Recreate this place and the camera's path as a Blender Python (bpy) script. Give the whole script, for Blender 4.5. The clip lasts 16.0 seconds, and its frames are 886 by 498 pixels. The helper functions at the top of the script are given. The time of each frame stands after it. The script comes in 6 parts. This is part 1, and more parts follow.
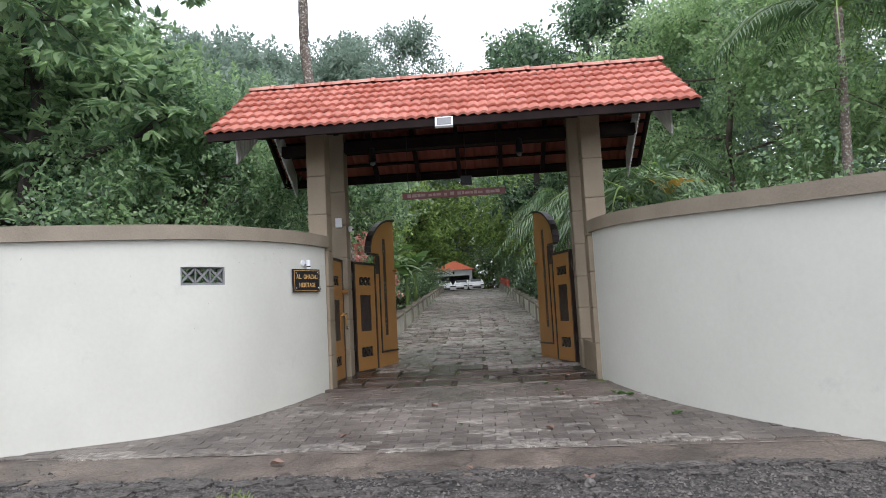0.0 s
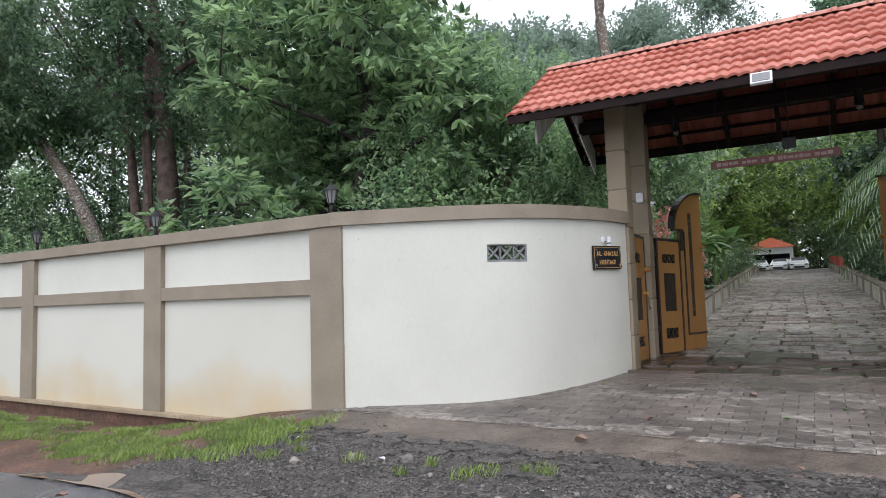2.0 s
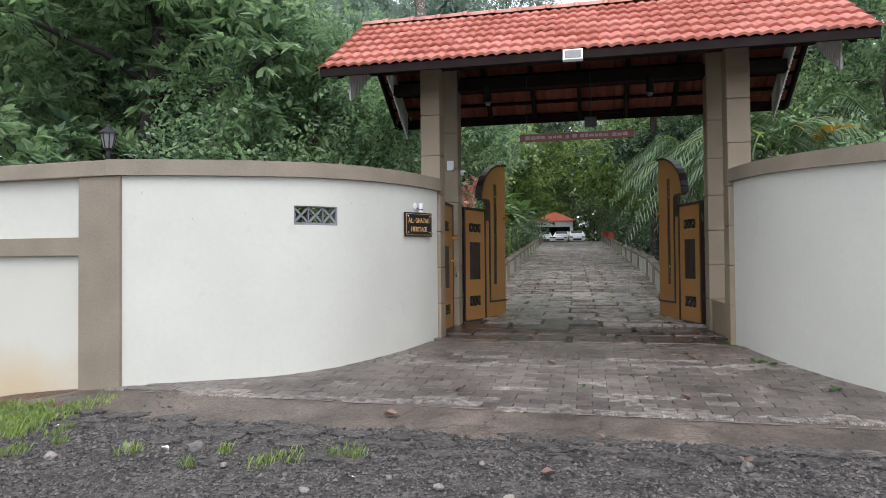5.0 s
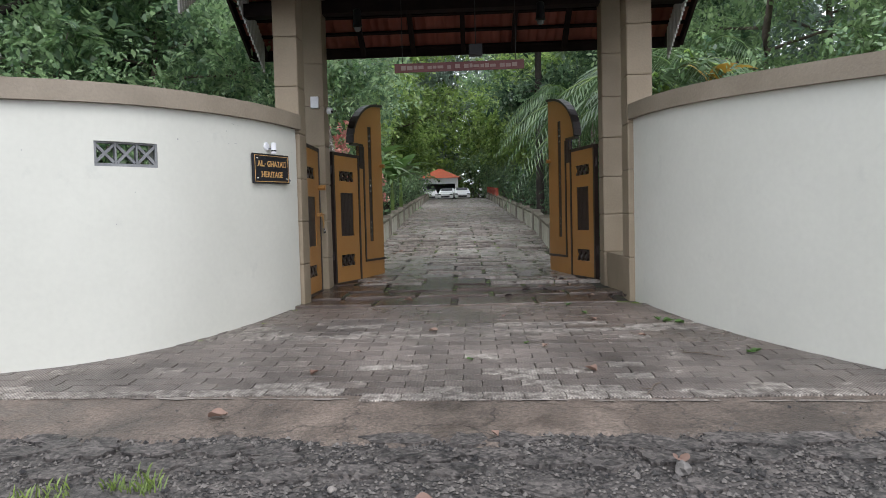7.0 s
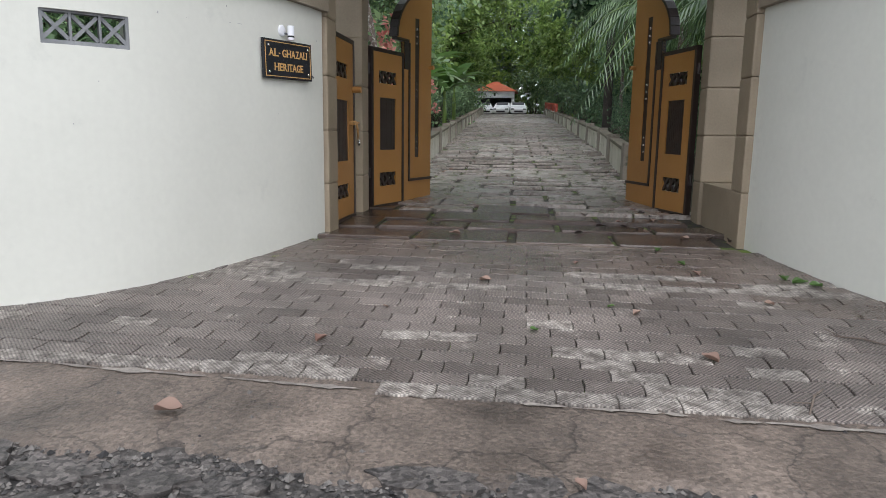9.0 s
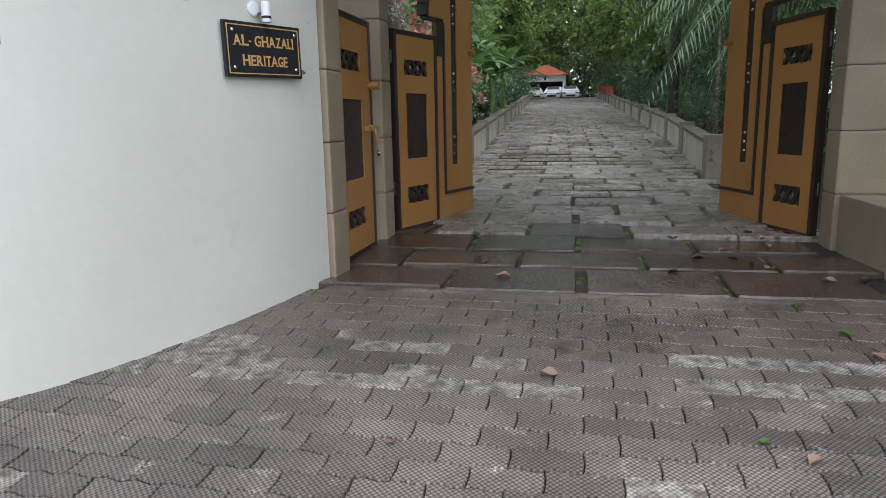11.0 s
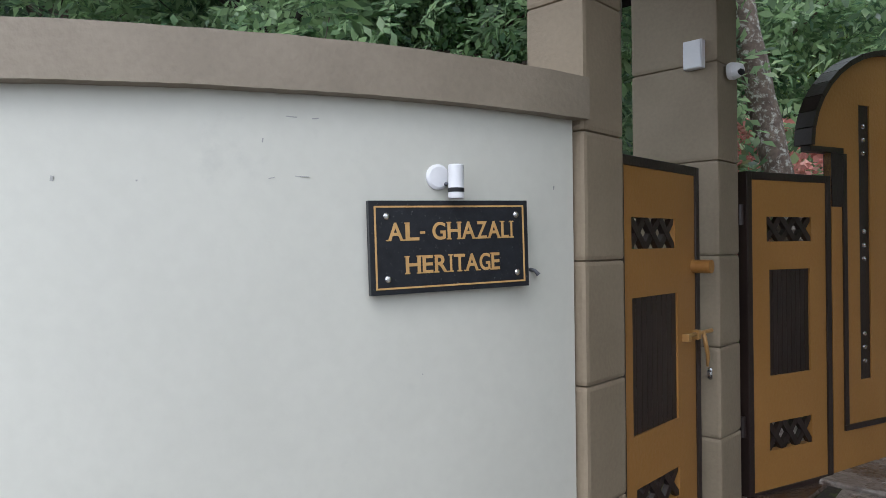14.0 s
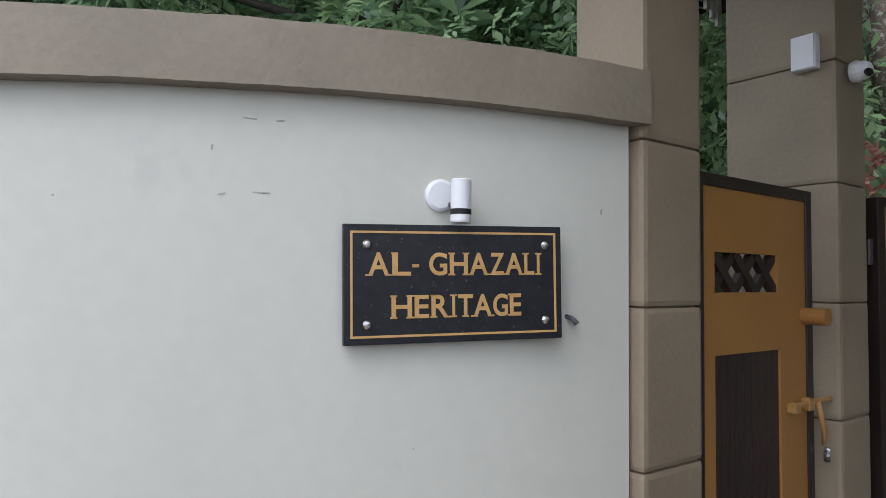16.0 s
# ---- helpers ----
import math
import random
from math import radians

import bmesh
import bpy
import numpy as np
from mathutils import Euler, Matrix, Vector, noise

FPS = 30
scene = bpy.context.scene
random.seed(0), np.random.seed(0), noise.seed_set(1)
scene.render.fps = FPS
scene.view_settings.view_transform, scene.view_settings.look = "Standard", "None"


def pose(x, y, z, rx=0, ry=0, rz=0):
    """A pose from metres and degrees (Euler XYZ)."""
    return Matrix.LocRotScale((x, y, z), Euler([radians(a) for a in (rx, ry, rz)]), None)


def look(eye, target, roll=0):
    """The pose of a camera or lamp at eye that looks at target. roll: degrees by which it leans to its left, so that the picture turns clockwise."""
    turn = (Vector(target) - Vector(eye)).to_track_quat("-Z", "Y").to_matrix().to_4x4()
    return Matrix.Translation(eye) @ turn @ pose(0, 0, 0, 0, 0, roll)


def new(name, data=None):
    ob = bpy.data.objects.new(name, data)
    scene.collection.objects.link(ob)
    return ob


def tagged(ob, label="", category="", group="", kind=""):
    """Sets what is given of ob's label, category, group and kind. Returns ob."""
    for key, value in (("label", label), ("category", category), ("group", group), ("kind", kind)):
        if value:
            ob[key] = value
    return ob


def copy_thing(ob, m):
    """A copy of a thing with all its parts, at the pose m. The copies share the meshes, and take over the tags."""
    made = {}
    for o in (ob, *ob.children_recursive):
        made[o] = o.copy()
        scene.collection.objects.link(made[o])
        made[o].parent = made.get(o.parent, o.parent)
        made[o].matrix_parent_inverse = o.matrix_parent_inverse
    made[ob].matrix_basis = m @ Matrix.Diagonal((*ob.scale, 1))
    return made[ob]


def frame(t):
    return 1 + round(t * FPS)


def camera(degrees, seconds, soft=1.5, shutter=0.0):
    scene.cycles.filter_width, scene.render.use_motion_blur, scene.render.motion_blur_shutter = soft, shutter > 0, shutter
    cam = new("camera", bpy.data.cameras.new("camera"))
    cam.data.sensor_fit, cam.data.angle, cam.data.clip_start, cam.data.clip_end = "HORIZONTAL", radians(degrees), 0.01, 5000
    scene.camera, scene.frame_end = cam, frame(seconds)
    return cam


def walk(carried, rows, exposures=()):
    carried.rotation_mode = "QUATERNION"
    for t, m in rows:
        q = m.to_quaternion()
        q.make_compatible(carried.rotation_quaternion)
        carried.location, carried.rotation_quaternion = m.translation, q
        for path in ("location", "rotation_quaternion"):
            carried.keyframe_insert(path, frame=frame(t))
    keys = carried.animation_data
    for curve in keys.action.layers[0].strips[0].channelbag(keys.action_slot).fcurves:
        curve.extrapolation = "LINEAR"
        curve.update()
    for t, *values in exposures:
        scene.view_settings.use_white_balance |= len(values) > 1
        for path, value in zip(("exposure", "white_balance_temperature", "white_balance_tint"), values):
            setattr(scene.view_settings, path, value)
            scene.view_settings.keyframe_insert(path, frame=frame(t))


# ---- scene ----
EXPO = [(0, 0.64, 6120, 13), (1, 0.47, 6120, 13.5), (2, 0.56, 6120, 13), (3.5, 0.46, 6120, 13), (5, 0.64, 6120, 13), (7.5, 0.68, 6150, 12), (8, 0.78, 6150, 12), (8.5, 0.72, 6150, 12), (11, 0.62, 5910, 10), (11.5, 0.66, 5900, 10.3), (12, 0.54, 5900, 10), (13.5, 0.58, 5900, 10.8), (15, 0.66, 5930, 12), (16, 0.56, 5930, 12.5)]
cam = camera(67.3, 16.0, soft=0.8)
PATH = [
    (0, (0.047, 1.36, 1.556), (-0.086, 3.347, 1.74), -3.0),
    (0.5, (0.041, 1.373, 1.544), (-0.337, 3.33, 1.711), -2.0),
    (1, (0.055, 1.408, 1.547), (-0.564, 3.304, 1.701), -1.3),
    (1.5, (0.023, 1.43, 1.505), (-0.784, 3.252, 1.667), -1.5),
    (2, (-0.017, 1.465, 1.531), (-0.989, 3.206, 1.69), -1.7),
    (2.5, (-0.101, 1.466, 1.566), (-1.246, 3.099, 1.717), -2.0),
    (3, (-0.136, 1.473, 1.572), (-1.421, 2.998, 1.724), -2.3),
    (3.5, (-0.249, 1.197, 1.593), (-1.589, 2.675, 1.735), -2.4),
    (4, (-0.353, 1.284, 1.537), (-1.435, 2.959, 1.683), -2.1),
    (4.5, (-0.345, 1.57, 1.558), (-1.092, 3.424, 1.62), -0.5),
    (5, (-0.284, 1.871, 1.564), (-0.709, 3.825, 1.604), -0.5),
    (7.5, (-0.312, 3.655, 1.463), (-0.383, 5.649, 1.32), -0.9),
    (8, (-0.411, 4.049, 1.508), (-0.491, 6.036, 1.293), 0.7),
    (8.5, (-0.43, 4.391, 1.444), (-0.605, 6.361, 1.147), 1.0),
    (11, (-0.583, 6.507, 1.623), (-0.974, 8.432, 1.247), -1.1),
    (11.5, (-0.678, 6.881, 1.655), (-1.304, 8.759, 1.37), -2.4),
    (12, (-0.703, 7.348, 1.813), (-1.381, 9.2, 1.479), -4.7),
    (12.5, (-0.689, 7.672, 1.941), (-1.598, 9.441, 1.728), -3.3),
    (13, (-0.819, 8.061, 2.028), (-1.915, 9.732, 1.944), -2.9),
    (13.5, (-0.845, 8.401, 2.01), (-2.013, 10.024, 1.987), -1.4),
    (14, (-0.872, 8.734, 2.062), (-2.259, 10.175, 2.058), -0.7),
    (14.5, (-1.023, 9.012, 2.063), (-2.456, 10.408, 2.088), 0.2),
    (15, (-0.996, 9.244, 2.054), (-2.518, 10.538, 2.151), -0.8),
    (15.5, (-1.002, 9.335, 2.076), (-2.603, 10.533, 2.14), 1.9),
    (16, (-1.039, 9.325, 2.075), (-2.638, 10.523, 2.171), 0.7),
]
walk(cam, [(t, look(eye, target, roll)) for t, eye, target, roll in PATH], exposures=EXPO)
SKY, SUN = 0.15, 0.62

# ---- world and light ----
world = bpy.data.worlds.new("overcast_sky")
scene.world = world
world.use_nodes = True
wn = world.node_tree
bg = wn.nodes["Background"]
sky = wn.nodes.new("ShaderNodeTexSky")
sky.sky_type = "NISHITA"
sky.sun_disc = False
sky.sun_elevation, sky.sun_rotation = radians(50), radians(160)
sky.air_density, sky.dust_density, sky.ozone_density = 1.0, 3.0, 1.0
pale = wn.nodes.new("ShaderNodeHueSaturation")
pale.inputs["Saturation"].default_value = 0.25
wn.links.new(sky.outputs[0], pale.inputs["Color"])
cloud = wn.nodes.new("ShaderNodeMix")
cloud.data_type = "RGBA"
cloud.inputs["Factor"].default_value = 0.62
cloud.inputs["B"].default_value = (8.3, 8.5, 8.8, 1)
wn.links.new(pale.outputs[0], cloud.inputs["A"])
wn.links.new(cloud.outputs["Result"], bg.inputs["Color"])
bg.inputs["Strength"].default_value = SKY
sun = new("sun", bpy.data.lights.new("sun", "SUN"))
sun.data.energy, sun.data.angle, sun.data.color = SUN, radians(40), (1.0, 0.97, 0.92)
sun.matrix_world = look((0, 0, 40), (-10, 27.4, 0))

# ---- materials ----


def surface(name, a, b, scale=3.0, rough=0.7, bump=0.15, fine=60.0, metal=0.0, pick="noise", wet=0.0, c=None, spec=0.5, contrast=0.25):
    """A weathered surface: two colours mixed by a broad noise (and by piece), a fine noise for relief."""
    m = bpy.data.materials.new(name)
    m.use_nodes = True
    nt = m.node_tree
    p = nt.nodes["Principled BSDF"]
    co = nt.nodes.new("ShaderNodeTexCoord")
    geo = nt.nodes.new("ShaderNodeNewGeometry")
    n1 = nt.nodes.new("ShaderNodeTexNoise")
    n1.inputs["Scale"].default_value, n1.inputs["Detail"].default_value = scale, 6
    nt.links.new(geo.outputs["Position"], n1.inputs["Vector"])
    ramp = nt.nodes.new("ShaderNodeValToRGB")
    ramp.color_ramp.elements[0].position, ramp.color_ramp.elements[1].position = 0.5 - contrast, 0.5 + contrast
    ramp.color_ramp.elements[0].color, ramp.color_ramp.elements[1].color = (*a, 1), (*b, 1)
    fac = n1.outputs["Fac"]
    if pick != "noise":
        if pick == "object":
            src = nt.nodes.new("ShaderNodeObjectInfo").outputs["Random"]
        else:
            src = geo.outputs["Random Per Island"]
        mixv = nt.nodes.new("ShaderNodeMath")
        mixv.operation = "MULTIPLY_ADD"
        mixv.inputs[1].default_value = 0.6
        nt.links.new(src, mixv.inputs[0])
        half = nt.nodes.new("ShaderNodeMath")
        half.operation = "MULTIPLY_ADD"
        half.inputs[1].default_value, half.inputs[2].default_value = 0.5, -0.05
        nt.links.new(fac, half.inputs[0])
        nt.links.new(half.outputs[0], mixv.inputs[2])
        fac = mixv.outputs[0]
    nt.links.new(fac, ramp.inputs["Fac"])
    col = ramp.outputs["Color"]
    n2 = nt.nodes.new("ShaderNodeTexNoise")
    n2.inputs["Scale"].default_value, n2.inputs["Detail"].default_value = fine, 4
    nt.links.new(geo.outputs["Position"], n2.inputs["Vector"])
    if c:
        n3 = nt.nodes.new("ShaderNodeTexNoise")
        n3.inputs["Scale"].default_value, n3.inputs["Detail"].default_value = scale * 2.7, 8
        n3.inputs["Roughness"].default_value = 0.7
        off = nt.nodes.new("ShaderNodeVectorMath")
        off.inputs[1].default_value = (7.3, 2.1, 4.4)
        nt.links.new(geo.outputs["Position"], off.inputs[0])
        nt.links.new(off.outputs[0], n3.inputs["Vector"])
        r3 = nt.nodes.new("ShaderNodeMapRange")
        r3.inputs["From Min"].default_value, r3.inputs["From Max"].default_value = c[1], c[1] + 0.12
        nt.links.new(n3.outputs["Fac"], r3.inputs["Value"])
        mx = nt.nodes.new("ShaderNodeMix")
        mx.data_type = "RGBA"
        nt.links.new(r3.outputs[0], mx.inputs["Factor"])
        nt.links.new(col, mx.inputs["A"])
        mx.inputs["B"].default_value = (*c[0], 1)
        col = mx.outputs["Result"]
    grain = nt.nodes.new("ShaderNodeMix")
    grain.data_type, grain.blend_type = "RGBA", "MULTIPLY"
    gr = nt.nodes.new("ShaderNodeMapRange")
    gr.inputs["From Min"].default_value, gr.inputs["From Max"].default_value = 0.3, 0.7
    gr.inputs["To Min"].default_value, gr.inputs["To Max"].default_value = 0.72, 1.15
    nt.links.new(n2.outputs["Fac"], gr.inputs["Value"])
    grain.inputs["Factor"].default_value = min(1.0, bump * 2.5)
    nt.links.new(col, grain.inputs["A"])
    nt.links.new(gr.outputs[0], grain.inputs["B"])
    nt.links.new(grain.outputs["Result"], p.inputs["Base Color"])
    p.inputs["Roughness"].default_value, p.inputs["Metallic"].default_value = rough, metal
    p.inputs["Specular IOR Level"].default_value = spec
    if wet:
        rr = nt.nodes.new("ShaderNodeMapRange")
        rr.inputs["From Min"].default_value, rr.inputs["From Max"].default_value = 0.38, 0.62
        rr.inputs["To Min"].default_value, rr.inputs["To Max"].default_value = max(0.08, rough - wet), rough
        nt.links.new(n1.outputs["Fac"], rr.inputs["Value"])
        nt.links.new(rr.outputs[0], p.inputs["Roughness"])
    if bump:
        bp = nt.nodes.new("ShaderNodeBump")
        bp.inputs["Strength"].default_value, bp.inputs["Distance"].default_value = min(1, bump * 3), 0.01
        nt.links.new(n2.outputs["Fac"], bp.inputs["Height"])
        nt.links.new(bp.outputs[0], p.inputs["Normal"])
    return m


def leafy(name, a, b, rough=0.45, through_light=0.3):
    """Leaves: glossy above, some light passing through, each leaf its own tone."""
    m = bpy.data.materials.new(name)
    m.use_nodes = True
    nt = m.node_tree
    p, out = nt.nodes["Principled BSDF"], nt.nodes["Material Output"]
    geo = nt.nodes.new("ShaderNodeNewGeometry")
    n = nt.nodes.new("ShaderNodeTexNoise")
    n.inputs["Scale"].default_value, n.inputs["Detail"].default_value = 1.3, 3
    nt.links.new(geo.outputs["Position"], n.inputs["Vector"])
    add = nt.nodes.new("ShaderNodeMath")
    add.operation = "MULTIPLY_ADD"
    add.inputs[1].default_value = 0.75
    nt.links.new(geo.outputs["Random Per Island"], add.inputs[0])
    sc = nt.nodes.new("ShaderNodeMath")
    sc.operation = "MULTIPLY_ADD"
    sc.inputs[1].default_value, sc.inputs[2].default_value = 1.9, -0.84
    nt.links.new(n.outputs["Fac"], sc.inputs[0])
    nt.links.new(sc.outputs[0], add.inputs[2])
    ramp = nt.nodes.new("ShaderNodeValToRGB")
    ramp.color_ramp.elements[0].color, ramp.color_ramp.elements[1].color = (*a, 1), (*b, 1)
    nt.links.new(add.outputs[0], ramp.inputs["Fac"])
    nt.links.new(ramp.outputs[0], p.inputs["Base Color"])
    p.inputs["Roughness"].default_value, p.inputs["Specular IOR Level"].default_value = rough, 1.0
    tr = nt.nodes.new("ShaderNodeBsdfTranslucent")
    nt.links.new(ramp.outputs[0], tr.inputs["Color"])
    mix = nt.nodes.new("ShaderNodeMixShader")
    mix.inputs["Fac"].default_value = through_light
    nt.links.new(p.outputs[0], mix.inputs[1])
    nt.links.new(tr.outputs[0], mix.inputs[2])
    nt.links.new(mix.outputs[0], out.inputs["Surface"])
    return m


